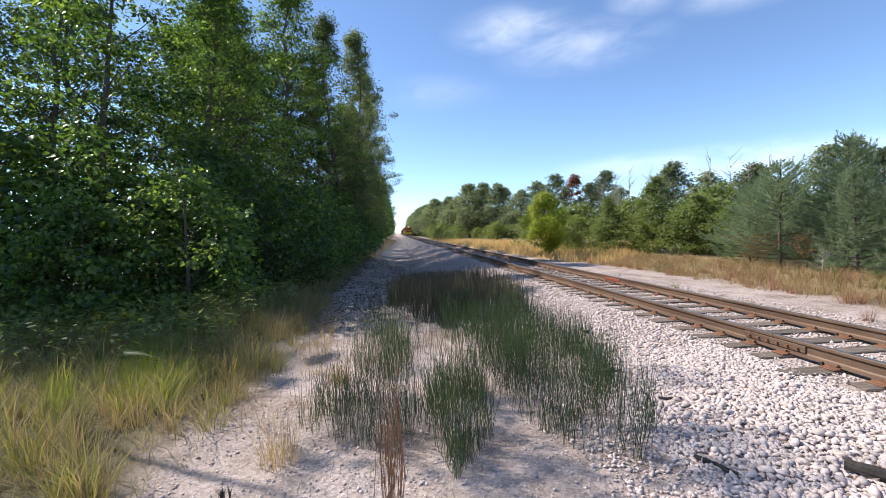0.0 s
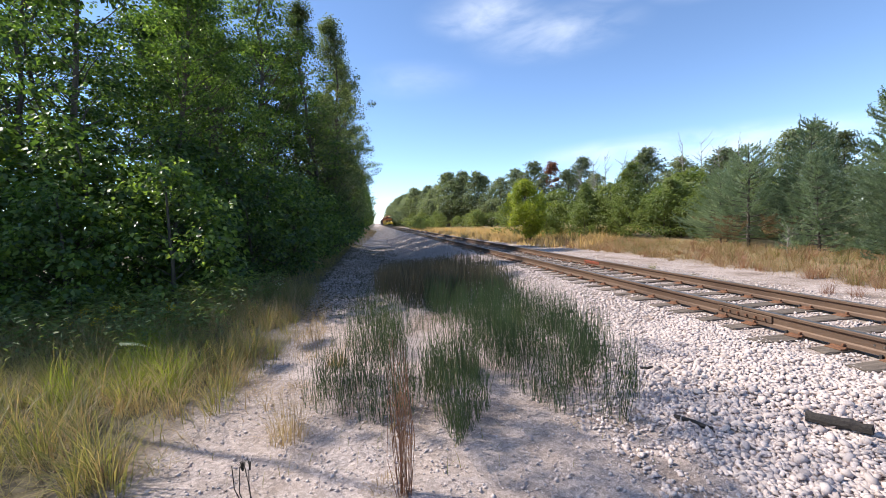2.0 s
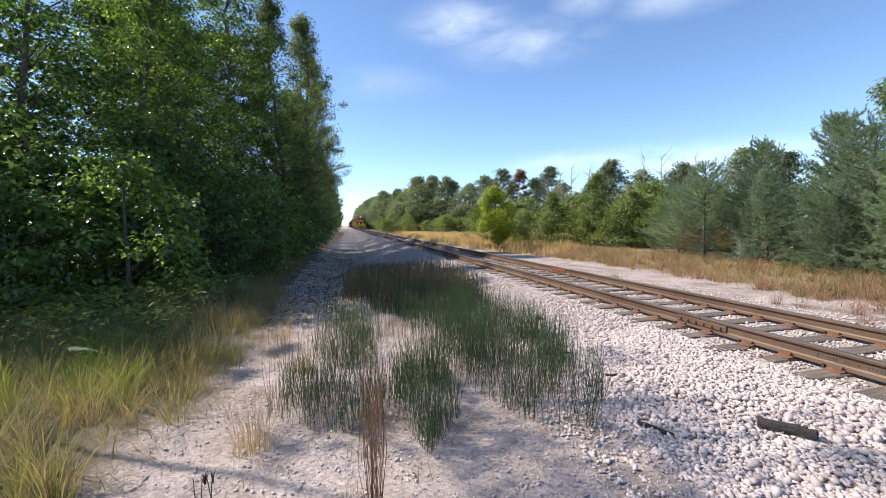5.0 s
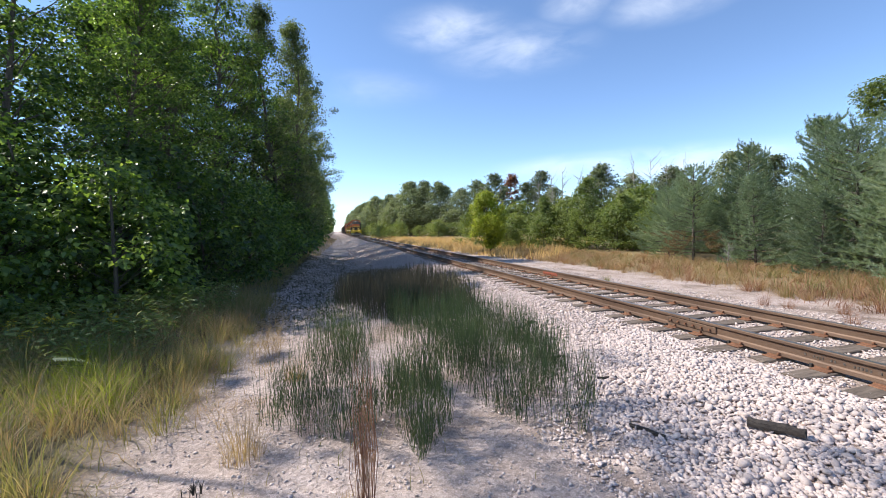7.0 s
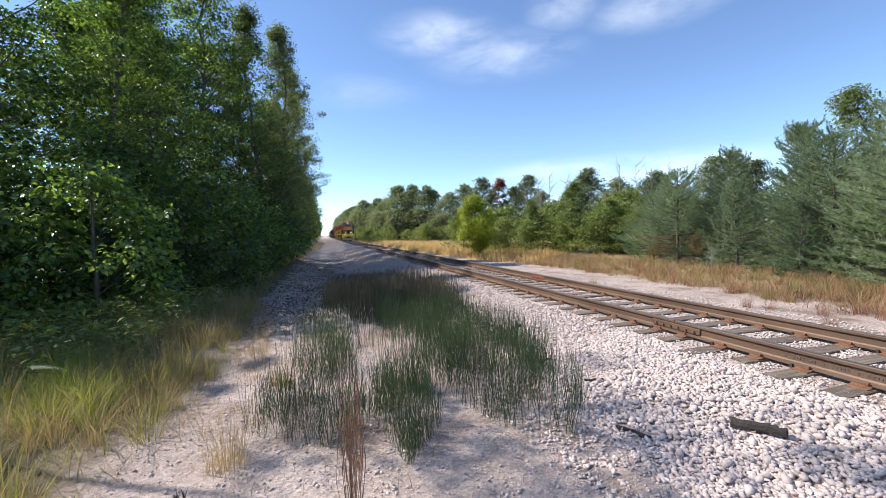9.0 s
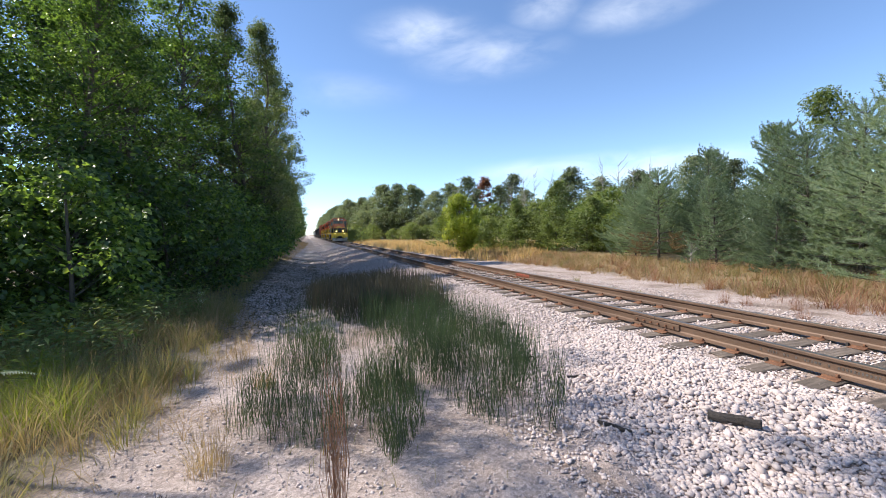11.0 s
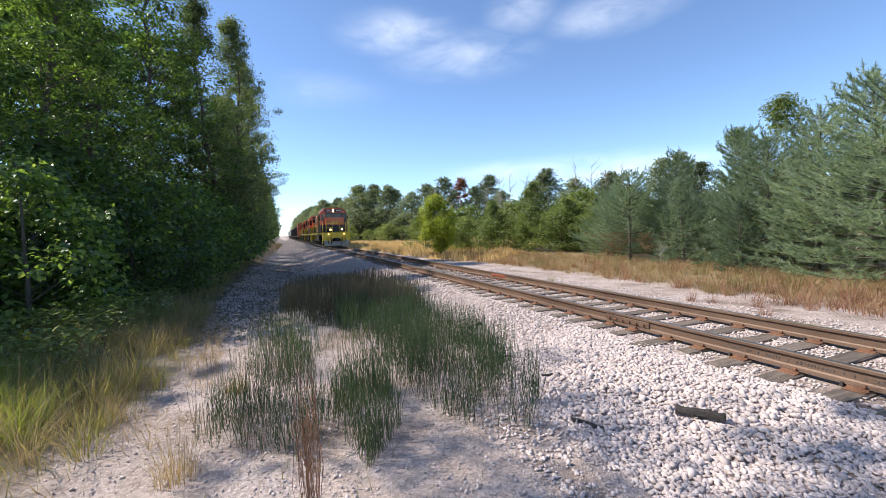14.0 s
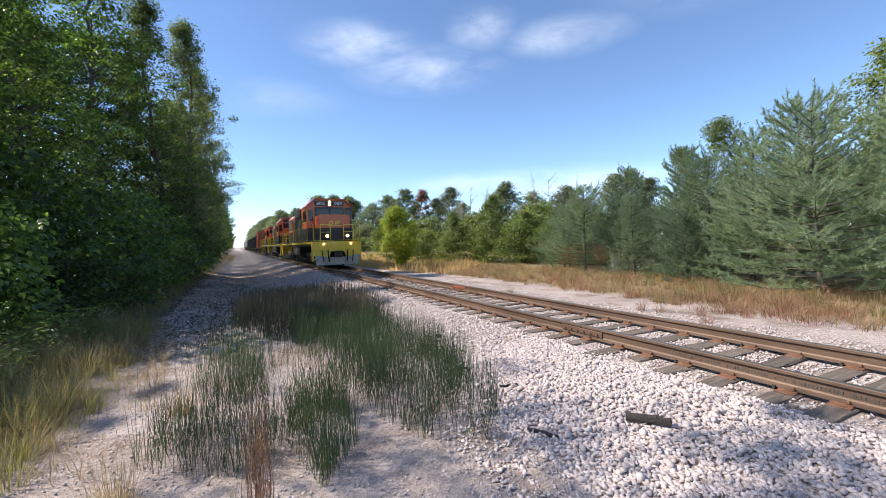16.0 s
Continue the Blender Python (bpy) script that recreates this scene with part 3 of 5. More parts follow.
def build_ballast():
    rng = np.random.default_rng(21)
    bed = new("ballast_bed", None)
    tagged(bed, "shoulder of coarse pale pinkish limestone ballast beside the rails", "ballast", kind="structure")

    def clear(X, Y):
        gap = np.abs(Y[:, None] - np.array(TIE_Y)[None]).min(axis=1)
        on_tie = (gap < 0.14) & (np.abs(X - TRACK_X) < 1.27) & (rng.random(len(X)) < 0.93)
        return (np.abs(X - 4.0) > 0.085) & (np.abs(X - 5.505) > 0.085) & ~on_tie

    # stones that lie nearest, each an object
    shapes = []
    for k in range(12):
        v = ICO_V * rng.uniform(0.72, 1.18, (len(ICO_V), 1)) * [rng.uniform(0.9, 1.3), rng.uniform(0.75, 1.05), rng.uniform(0.5, 0.75)]
        shapes.append(np_mesh("stone", v, ICO_F, MAT["stone"]))
    for k in range(300):
        x, y = rng.uniform(1.4, 3.3), rng.uniform(2.3, 4.4)
        s = rng.uniform(0.024, 0.046)
        st = part("stone", shapes[k % 12], None, bed)
        st.matrix_world = pose(x, y, float(ground_z(np.array(x), np.array(y))) + s * 0.5 + 0.012, *rng.normal(0, 22, 2), rng.uniform(0, 360)) @ Matrix.Diagonal((s, s, s, 1))
    lots = []
    for x0, x1, y0, y1, n, a, b in ((1.05, 3.5, 0.9, 6, 21000, 0.034, 0.066), (1.15, 3.5, 6, 10.5, 6500, 0.04, 0.075), (3.4, 6.1, 1.2, 12, 13500, 0.03, 0.06), (-2.9, 1.2, 9.5, 32, 5200, 0.03, 0.085), (0.4, 1.3, 2, 10, 1500, 0.02, 0.05), (1.05, 3.5, -7, 0.95, 3600, 0.05, 0.085), (3.4, 6.1, -7, 1.25, 3000, 0.05, 0.08),
                                    (1.0, 3.5, 10.5, 27, 4600, 0.06, 0.10), (3.4, 6.1, 12, 28, 3200, 0.05, 0.09), (6.0, 7.3, 1, 16, 3600, 0.025, 0.06), (-0.6, 3.4, 13, 40, 7500, 0.05, 0.095), (0.2, 3.6, 27, 60, 4200, 0.08, 0.15), (3.4, 6.1, 28, 60, 2600, 0.07, 0.12),
                                    (0.5, 1.25, 1.8, 10, 1500, 0.022, 0.055)):
        X, Y = rng.uniform(x0, x1, n), rng.uniform(y0, y1, n)
        k = clear(X, Y)
        near = 0 < y0 < 3 and x0 < 3
        lots.append(stone_field(rng, X[k], Y[k], rng.uniform(a, b, k.sum()), 0.22, ICO_V if near else OCT_V * 1.15, ICO_F if near else OCT_F))
    V, F = joined(lots)
    ob = part("loose_stones", np_mesh("loose_stones", V, F, MAT["stone"]), None, bed)
    ob["kind"] = "stuff"
    # fine grit and pebbles of the trodden strip
    n = 12000
    X, Y = rng.uniform(-2.9, 1.3, n), 1.9 + 10 * rng.random(n) ** 1.7
    V, F = stone_field(rng, X, Y, rng.uniform(0.008, 0.026, n) * rng.choice([1, 1, 1, 1.7], n), 0.22, OCT_V, OCT_F)
    X1, Y1 = rng.uniform(-2.8, 0.9, 2600), 1.9 + 8 * rng.random(2600) ** 1.4
    V1, F1 = stone_field(rng, X1, Y1, rng.uniform(0.012, 0.03, 2600) * rng.choice([1, 1, 1, 1.6], 2600), 0.34, OCT_V * 1.1, OCT_F)
    X2, Y2 = rng.uniform(6.3, 9.0, 2500), rng.uniform(1, 16, 2500)
    V2, F2 = stone_field(rng, X2, Y2, rng.uniform(0.014, 0.045, 2500), 0.22, OCT_V, OCT_F)
    pb = new("pebbles", np_mesh("pebbles", *joined([(V, F), (V1, F1), (V2, F2)]), MAT["stone"]))
    tagged(pb, "small pale pebbles strewn over trodden grit", "pebbles", kind="stuff")


build_ballast()


# ---- trees ----
def leafy_tree(seed, H, R, crown_base, clumps, per, leaf, mat, name="tree", shape=0.5, flat=0.45, trunk_r=0.13, spread=0.62, rag=0.0):
    """A trunk with limbs and a crown of many small leaves in uneven clumps. Returns an Empty at the base."""
    rng = np.random.default_rng(seed)
    top = new(name, None)
    hs = np.linspace(0, 1, 9)
    wob = np.cumsum(rng.normal(0, 0.02 * H, (9, 2)), axis=0) * hs[:, None]
    trunk = np.stack([wob[:, 0], wob[:, 1], hs * H * 0.95], -1)
    paths = [(trunk, trunk_r * (1 - 0.88 * hs) + 0.008)]
    u = rng.random(clumps) ** 0.85
    z = H * (crown_base + (1 - crown_base) * u)
    prof = np.sin(np.pi * np.clip(u, 0.0, 1) ** shape * 0.93 + 0.12).clip(0.12, 1)
    ang = rng.uniform(0, 2 * np.pi, clumps)
    lobes = 1 + 0.22 * np.sin(3 * ang + 5 * u + seed) + 0.15 * np.sin(5 * ang - 9 * u)
    r = R * prof * np.sqrt(rng.uniform(0.08, 1, clumps)) * lobes
    r = r * (1 + rag * rng.choice([-0.6, -0.2, 0.1, 0.9], clumps))
    C = np.stack([r * np.cos(ang), r * np.sin(ang), z], -1)
    C[:, :2] += np.stack([np.interp(z, trunk[:, 2], trunk[:, k]) for k in (0, 1)], -1)
    for k in range(0, clumps, 3):
        zb = max(0.25 * H * crown_base, C[k, 2] - 0.55 * r[k] - 0.1 * H * rng.random())
        b = np.array([np.interp(zb, trunk[:, 2], trunk[:, 0]), np.interp(zb, trunk[:, 2], trunk[:, 1]), zb])
        mid = b * 0.5 + C[k] * 0.5 + np.array([0, 0, -0.06 * r[k]]) + rng.normal(0, 0.06, 3)
        rr = trunk_r * 0.3 * (1 - 0.7 * zb / H)
        paths.append((np.stack([b, mid, C[k]]), [rr, rr * 0.6, 0.006]))
    part("trunk", smooth(np_mesh("trunk", *tubes(paths, 5), MAT["bark"])), None, top)
    K = clumps * per
    idx = np.repeat(np.arange(clumps), per)
    size = rng.uniform(0.55, 1.25, clumps)[idx] * spread
    off = rng.normal(0, 1, (K, 3))
    off /= np.linalg.norm(off, axis=1, keepdims=True)
    off *= (rng.random(K) ** 0.45)[:, None] * size[:, None] * [1, 1, flat]
    P = C[idx] + off
    d = off * [1, 1, 0.4] + rng.normal(0, 0.3, (K, 3)) * size[:, None] + [0, 0, -0.14]
    up = np.tile([0, 0, 1.0], (K, 1)) + rng.normal(0, 0.34, (K, 3)) + off * 0.35
    S = (leaf * rng.uniform(0.65, 1.3, K))[:, None] * np.array([1.0, 1.0, 1.0])
    part("crown", np_mesh("crown", *scatter(LEAF_V, LEAF_F, frames_from(d, up), P, S), mat), None, top)
    return top


def pine_tree(seed, H, R, needles, mat, name="pine_tree", droop=0.15, bare=0.05, dry=0.0, power=0.9):
    """Whorled boughs with tufts of needles, pointed leader."""
    rng = np.random.default_rng(seed)
    top = new(name, None)
    hs = np.linspace(0, 1, 8)
    wob = np.cumsum(rng.normal(0, 0.006 * H, (8, 2)), axis=0)
    trunk = np.stack([wob[:, 0], wob[:, 1], hs * H], -1)
    paths = [(trunk, 0.016 * H * (1 - 0.93 * hs) + 0.006)]
    segs = []
    z = bare * H
    while z < H * 0.97:
        f = 1 - z / H
        L = R * f ** power * rng.uniform(0.75, 1.15) + 0.12
        a0 = rng.uniform(0, 6.28)
        nb = rng.integers(5, 8)
        for k in range(nb):
            a = a0 + k * 6.283 / nb + rng.normal(0, 0.2)
            l = L * rng.uniform(0.65, 1.15)
            b = np.array([np.interp(z, trunk[:, 2], trunk[:, 0]), np.interp(z, trunk[:, 2], trunk[:, 1]), z])
            dv = np.array([np.cos(a), np.sin(a), 0.45 * (1 - f) + 0.36 - droop * f * 2])
            e = b + dv * l
            m = b + dv * l * 0.5 - np.array([0, 0, 0.07 * l])
            paths.append((np.stack([b, m, e]), [0.010 + 0.006 * l, 0.006 + 0.002 * l, 0.003]))
            segs.append((m * 0.5 + b * 0.5, m * 0.3 + e * 0.7, 1.0))
            segs.append((m, e, 1.0))
            segs.append((e, e + dv * 0.06 * l + np.array([0, 0, rng.uniform(0.1, 0.26)]), 1.0))     # upright shoot
            for q in range(max(2, int(l * 3.5))):          # side twigs
                s = rng.uniform(0.3, 0.98)
                p = b * (1 - s) + e * s + (m - (b + e) / 2) * 4 * s * (1 - s)
                sd = np.array([-dv[1], dv[0], 0]) * rng.choice([-1, 1])
                w = dv * 0.75 + sd * rng.uniform(0.5, 1.0) + np.array([0, 0, rng.uniform(0.0, 0.7)])
                segs.append((p, p + w / np.linalg.norm(w) * l * (1.05 - s) * rng.uniform(0.4, 0.75) + w * 0.1, 1.0))
        z += rng.uniform(0.16, 0.26) * (0.6 + 0.4 * H / 5)
    segs.append((trunk[-2], trunk[-1], 1.0))
    for k in range(7):                                     # candles round the leader
        a, q = rng.uniform(0, 6.28), rng.uniform(0.84, 0.96)
        b = np.array([np.interp(q * H, trunk[:, 2], trunk[:, 0]), np.interp(q * H, trunk[:, 2], trunk[:, 1]), q * H])
        segs.append((b, b + np.array([0.16 * np.cos(a), 0.16 * np.sin(a), rng.uniform(0.25, 0.5)]), 1.0))
    part("trunk", smooth(np_mesh("trunk", *tubes(paths, 4), MAT["bark"])), None, top)
    A, B = np.array([s[0] for s in segs]), np.array([s[1] for s in segs])
    ln = np.linalg.norm(B - A, axis=1)
    pick = rng.choice(len(segs), needles, p=ln / ln.sum())
    t = rng.random(needles) ** 0.55
    P = A[pick] * (1 - t)[:, None] + B[pick] * t[:, None]
    ax = (B - A)[pick] / (ln[pick][:, None] + 1e-6)
    d = ax * 0.75 + rng.normal(0, 0.55, (needles, 3)) + [0, 0, 0.22]
    up = rng.normal(0, 1, (needles, 3))
    S = np.stack([np.full(needles, 0.012), rng.uniform(0.07, 0.135, needles), np.full(needles, 0.01)], -1) * (0.75 + 0.07 * H)
    nv, nf = [(-0.5, 0, 0), (0.5, 0, 0), (0, 1, 0)], [(0, 1, 2)]
    R3 = frames_from(d, up)
    if dry:
        k = (P[:, 2] < dry * H) & (np.sin(P[:, 0] * 2.1 + seed) > -0.1)
        part("browned_bough", np_mesh("browned_bough", *scatter(nv, nf, R3[k], P[k], S[k]), MAT["needle_dry"]), None, top, "browned dry lower bough")
        P, R3, S = P[~k], R3[~k], S[~k]
    part("crown", np_mesh("crown", *scatter(nv, nf, R3, P, S), mat), None, top)
    return top


def dead_tree(seed, H, name="dead_tree"):
    rng = np.random.default_rng(seed)
    top = new(name, None)
    hs = np.linspace(0, 1, 7)
    tr = np.stack([np.cumsum(rng.normal(0, 0.12, 7)), np.cumsum(rng.normal(0, 0.12, 7)), hs * H], -1)
    part("trunk", smooth(np_mesh("trunk", *tubes([(tr, 0.13 * (1 - 0.9 * hs) + 0.01)], 5), MAT["deadwood"])), None, top)
    for k in range(26):
        z = H * rng.uniform(0.3, 0.97)
        b = np.array([np.interp(z, tr[:, 2], tr[:, 0]), np.interp(z, tr[:, 2], tr[:, 1]), z])
        a, l = rng.uniform(0, 6.28), rng.uniform(0.6, 2.2)
        e = b + np.array([np.cos(a), np.sin(a), rng.uniform(0.5, 1.4)]) * l
        path = (np.stack([b, (b + e) / 2 + rng.normal(0, 0.1, 3), e]), [0.045, 0.03, 0.012])
        part("bare_limb", np_mesh("bare_limb", *tubes([path], 4), MAT["deadwood"]), None, top)
    return top


def on_ground(x, y):
    return float(ground_z(np.array(float(x)), np.array(float(y)))) - 0.03


def placed(ob, x, y, turn=0.0, size=1.0):
    ob.matrix_world = pose(x, y, on_ground(x, y), 0, 0, turn) @ Matrix.Diagonal((size, size, size, 1))
    return ob


def cloned(ob, x, y, turn, size):
    keep = ob.scale.copy()
    ob.scale = (size, size, size)
    c = copy_thing(ob, pose(x, y, on_ground(x, y), 0, 0, turn))
    ob.scale = keep
    return c


def left_wood():
    rng = np.random.default_rng(31)
    lab = "tall dark green broadleaf tree at the wood's edge"
    protos = [leafy_tree(101, 11.5, 2.9, 0.05, 320, 72, 0.097, MAT["leaf"], "broadleaf_tree", 0.62, 0.24, 0.15, 0.66),
              leafy_tree(102, 12.5, 2.7, 0.10, 310, 72, 0.095, MAT["leaf"], "broadleaf_tree", 0.55, 0.24, 0.16, 0.64),
              leafy_tree(103, 10.5, 3.1, 0.04, 320, 72, 0.099, MAT["leaf"], "broadleaf_tree", 0.66, 0.24, 0.14, 0.68),
              leafy_tree(104, 9.4, 2.8, 0.14, 120, 50, 0.118, MAT["leaf"], "broadleaf_tree", 0.6, 0.3, 0.12, 0.6, 0.2),
              leafy_tree(105, 13.2, 2.9, 0.72, 56, 70, 0.10, MAT["leaf"], "broadleaf_tree", 0.6, 0.34, 0.05, 0.6, 0.3)]
    spots = [(-8.9, 12.7, 3, 10, 1.05), (-7.30, 15.36, 2, 200, 0.98), (-7.43, 20.52, 1, 130, 1.02),
             (-7.23, 25.77, 0, 250, 1.38), (-10.8, 22.6, 2, 20, 1.1), (-11.2, 14.2, 3, 80, 1.12), (-6.6, 44.99, 2, 75, 1.4), (-6.5, 52.0, 1, 330, 1.35),
             (-6.9, 36.5, 1, 30, 1.25), (-7.4, 30.6, 2, 290, 1.36), (-11.0, 27.0, 1, 10, 1.3), (-11.2, 33.0, 0, 100, 1.3), (-12.5, 18.5, 2, 330, 1.15), (-14.6, 15.8, 0, 220, 1.0), (-18.0, 17.2, 1, 140, 1.05),
             # a high-crowned tree at the edge of the view, casting the near shade
             (-8.6, 7.0, 4, 200, 1.0)]
    used = set()
    for x, y, k, turn, s in spots:
        if k not in used:
            used.add(k)
            t = placed(protos[k], x, y, turn, s)
            tagged(t, lab, "tree", "trees along the wood's edge")
        else:
            cloned(protos[k], x, y, turn, s)
    poplar = leafy_tree(110, 14.0, 2.25, 0.04, 270, 76, 0.10, MAT["leaf_silver"], "poplar_tree", 0.7, 0.8, 0.14, 0.44, 0.14)
    tagged(placed(poplar, -4.0, 32.0, 0, 1.17), "slender grey-green poplar with sparse shimmering leaves", "tree", "trees along the wood's edge")
    cloned(poplar, -3.7, 37.5, 120, 1.15)
    cloned(poplar, -4.7, 28.2, 220, 1.12)
    cloned(poplar, -3.9, 43.5, 70, 1.1)
    far = leafy_tree(111, 13.5, 3.0, 0.04, 220, 16, 0.34, MAT["leaf"], "broadleaf_tree", 0.6, 0.5, 0.16, 0.8)
    tagged(placed(far, -6.3, 66, 0, 1.2), lab, "tree", "trees along the wood's edge")
    for x, y in ((-13.5, 31), (-6.4, 59), (-19.5, 12.6), (-23, 19)):
        cloned(far, x, y, rng.uniform(0, 360), 1.25)
    y = 73.0
    while y < 330:
        cloned(far, -6.2 + rng.normal(0, 0.3), y, rng.uniform(0, 360), rng.uniform(1.15, 1.4))
        y += 5.0 + y * 0.03
    # understory bushes along the edge
    bush = leafy_tree(120, 2.6, 1.35, 0.0, 110, 34, 0.088, MAT["leaf"], "bush", 0.8, 0.42, 0.035, 0.38)
    tagged(placed(bush, -5.38, 9.78, 0, 1.23), "low dark green leafy bush at the wood's edge", "bush", "bushes along the wood's edge")
    for x, y, s in ((-6.08, 11.88, 1.45), (-4.80, 13.46, 1.11), (-6.87, 9.07, 1.02), (-4.92, 16.03, 1.55), (-4.63, 19.21, 1.61), (-5.02, 23.17, 1.75), (-4.86, 27.50, 1.87), (-4.69, 31.80, 1.87),
                    (-4.94, 37.00, 2.01), (-4.90, 43.24, 2.00), (-5.00, 50.85, 2.13), (-4.95, 59.54, 2.13), (-9.4, 9.6, 1.3), (-8.6, 11.6, 1.8), (-7.4, 10.8, 1.5), (-6.3, 14.2, 1.8), (-10.8, 11.6, 1.9)):
        cloned(bush, x, y, rng.uniform(0, 360), s)


def right_side():
    rng = np.random.default_rng(41)
    lime = leafy_tree(130, 3.9, 1.35, 0.14, 260, 50, 0.10, MAT["leaf_lime"], "young_tree", 1.1, 0.8, 0.05, 0.34)
    tagged(placed(lime, 8.31, 25.41, 0, 1.00), "small round yellow-green young tree beside the track", "tree")
    fresh = leafy_tree(131, 6.0, 1.6, 0.05, 190, 40, 0.13, MAT["leaf_fresh"], "young_tree", 0.7, 0.7, 0.06, 0.42)
    tagged(placed(fresh, 15.83, 26.63, 0, 0.85), "fresh green sapling clump at the field's edge", "tree", "saplings by the field")
    cloned(fresh, 14.33, 29.52, 140, 0.66)
    cloned(fresh, 13.05, 33.32, 50, 0.55)
    cloned(fresh, 16.97, 24.18, 250, 0.62)
    pines = [pine_tree(140, 4.6, 2.6, 71300, MAT["needle"], power=0.62), pine_tree(141, 6.0, 2.4, 75900, MAT["needle"], power=0.66),
             pine_tree(142, 4.9, 2.5, 71300, MAT["needle"], dry=0.34, bare=0.1, power=0.62), pine_tree(143, 3.6, 1.4, 36800, MAT["needle"])]
    lab = "bushy blue-green pine at the edge of dry grass"
    spots = [(15.19, 18.13, 0, 0, 0.78), (14.34, 15.91, 2, 40, 0.89), (15.44, 14.22, 1, 80, 0.85), (13.71, 12.39, 3, 0, 0.96), (15.56, 11.42, 1, 200, 0.91),
             (14.47, 9.99, 0, 120, 1.03), (13.85, 8.00, 1, 10, 0.87), (12.93, 5.97, 0, 250, 1.17), (16.99, 15.95, 1, 300, 0.70), (16.98, 19.66, 0, 20, 0.74),
             (13.9, 3.9, 1, 60, 1.0), (16.73, 8.06, 1, 150, 1.09), (15.87, 4.82, 1, 30, 1.13), (18.55, 21.55, 0, 60, 0.79), (13.00, 9.86, 3, 140, 0.70)]
    used = set()
    for x, y, k, turn, s in spots:
        if k not in used:
            used.add(k)
            s *= 0.95
            tagged(placed(pines[k], x, y, turn, s), lab + (", browned below" if k == 2 else ""), "pine tree", "pines beyond the track")
        else:
            cloned(pines[k], x, y, turn, s * 0.95)
    mixed_tree = leafy_tree(135, 7.5, 2.2, 0.05, 240, 56, 0.095, MAT["leaf_fresh"], "broadleaf_tree", 0.6, 0.6, 0.1, 0.5)
    tagged(placed(mixed_tree, 16.72, 10.23, 0, 0.84), "green broadleaf tree standing among pines", "tree", "trees beyond the pines")
    cloned(mixed_tree, 17.56, 5.91, 90, 1.0)
    cloned(mixed_tree, 27, 2.5, 200, 1.5)
    cloned(mixed_tree, 18.83, 13.57, 300, 0.8)
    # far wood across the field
    fars = [leafy_tree(150, 13.5, 5.2, 0.03, 230, 26, 0.43, MAT["leaf_far_hazy"], "broadleaf_tree", 0.8, 0.6, 0.2, 1.15),
            leafy_tree(151, 15.0, 4.6, 0.12, 210, 26, 0.43, MAT["leaf_far_hazy"], "broadleaf_tree", 0.85, 0.6, 0.2, 1.15),
            leafy_tree(152, 12.5, 5.4, 0.02, 230, 26, 0.43, MAT["leaf_far_hazy"], "broadleaf_tree", 0.85, 0.6, 0.2, 1.2)]
    line = [(10.5, 330), (10.5, 270), (10.5, 225), (11, 190), (11.5, 165), (12, 145), (13, 128), (15, 114), (18, 104), (23, 98), (28, 94),
            (34, 90), (40, 86), (46, 82), (51, 77), (56, 72), (60, 66), (64, 60), (68, 54), (72, 48), (76, 42), (80, 36), (84, 29), (88, 22), (92, 14), (96, 6), (100, -4)]
    pts = []
    for (x0, y0), (x1, y1) in zip(line, line[1:]):
        n = max(1, int(math.hypot(x1 - x0, y1 - y0) / 3.7))
        for k in range(n):
            f = k / n
            pts.append((x0 + (x1 - x0) * f, y0 + (y1 - y0) * f))
    used, infill = set(), []
    for i, (x, y) in enumerate(pts):
        k = int(rng.integers(0, 3))
        for row in range(2):
            if row and (i % 2 or (y > 110 and x < 16)):
                continue
            X, Y = x + rng.normal(0, 0.8) + 5.0 * row, y + rng.normal(0, 1.2) + 5.5 * row
            s = rng.uniform(0.75, 0.97) * (1.08 if row else 1.0)
            if k not in used:
                used.add(k)
                tagged(placed(fars[k], X, Y, rng.uniform(0, 360), s), "distant broadleaf tree of the far wood, leaves greyed for haze", "tree", "trees of the far wood")
            else:
                cloned(fars[k], X, Y, rng.uniform(0, 360), s)
    for k in range(44):
        f = k / 43
        x = np.interp(f, [0, .2, .45, .75, 1], [15, 26, 48, 72, 100])
        y = np.interp(f, [0, .2, .45, .75, 1], [126, 104, 88, 58, 10])
        infill.append((x, y))
    red = leafy_tree(153, 13.5, 2.6, 0.5, 120, 26, 0.32, MAT["leaf_red"], "autumn_tree", 0.6, 0.6, 0.2, 0.9)
    tagged(placed(red, 39.5, 96, 0, 1.05), "distant tree already turned autumn red", "tree")
    d1, d2 = dead_tree(160, 12.5), dead_tree(161, 13.5)
    lab = "bare bleached dead tree in the far wood"
    tagged(placed(d1, 42, 78), lab, "dead tree", "dead trees of the far wood")
    tagged(placed(d2, 55, 66), lab, "dead tree", "dead trees of the far wood")
    for x, y, p, s in ((44, 77, d2, 0.95), (40, 80, d1, 0.9), (46.5, 76, d1, 1.0), (57, 64, d1, 1.0), (52, 68, d2, 1.0), (59, 62, d2, .95), (48, 74, d2, .85), (61, 59.5, d1, .95), (30, 86, d1, .9)):
        cloned(p, x, y, rng.uniform(0, 360), s)
    dry = dead_tree(162, 4.2, "dry_shrub")
    tagged(placed(dry, 13.0, 12.9, 0, 0.2), "low bare pinkish-grey dry shrub under the pines", "shrub")
    # brush before the far wood
    brush = leafy_tree(154, 3.2, 2.1, 0.0, 90, 38, 0.15, MAT["leaf_fresh"], "shrub", 0.85, 0.55, 0.04, 0.6)
    tagged(placed(brush, 12.5, 92, 0, 1), "dense light green shrub before the far wood", "shrub", "shrubs before the far wood")
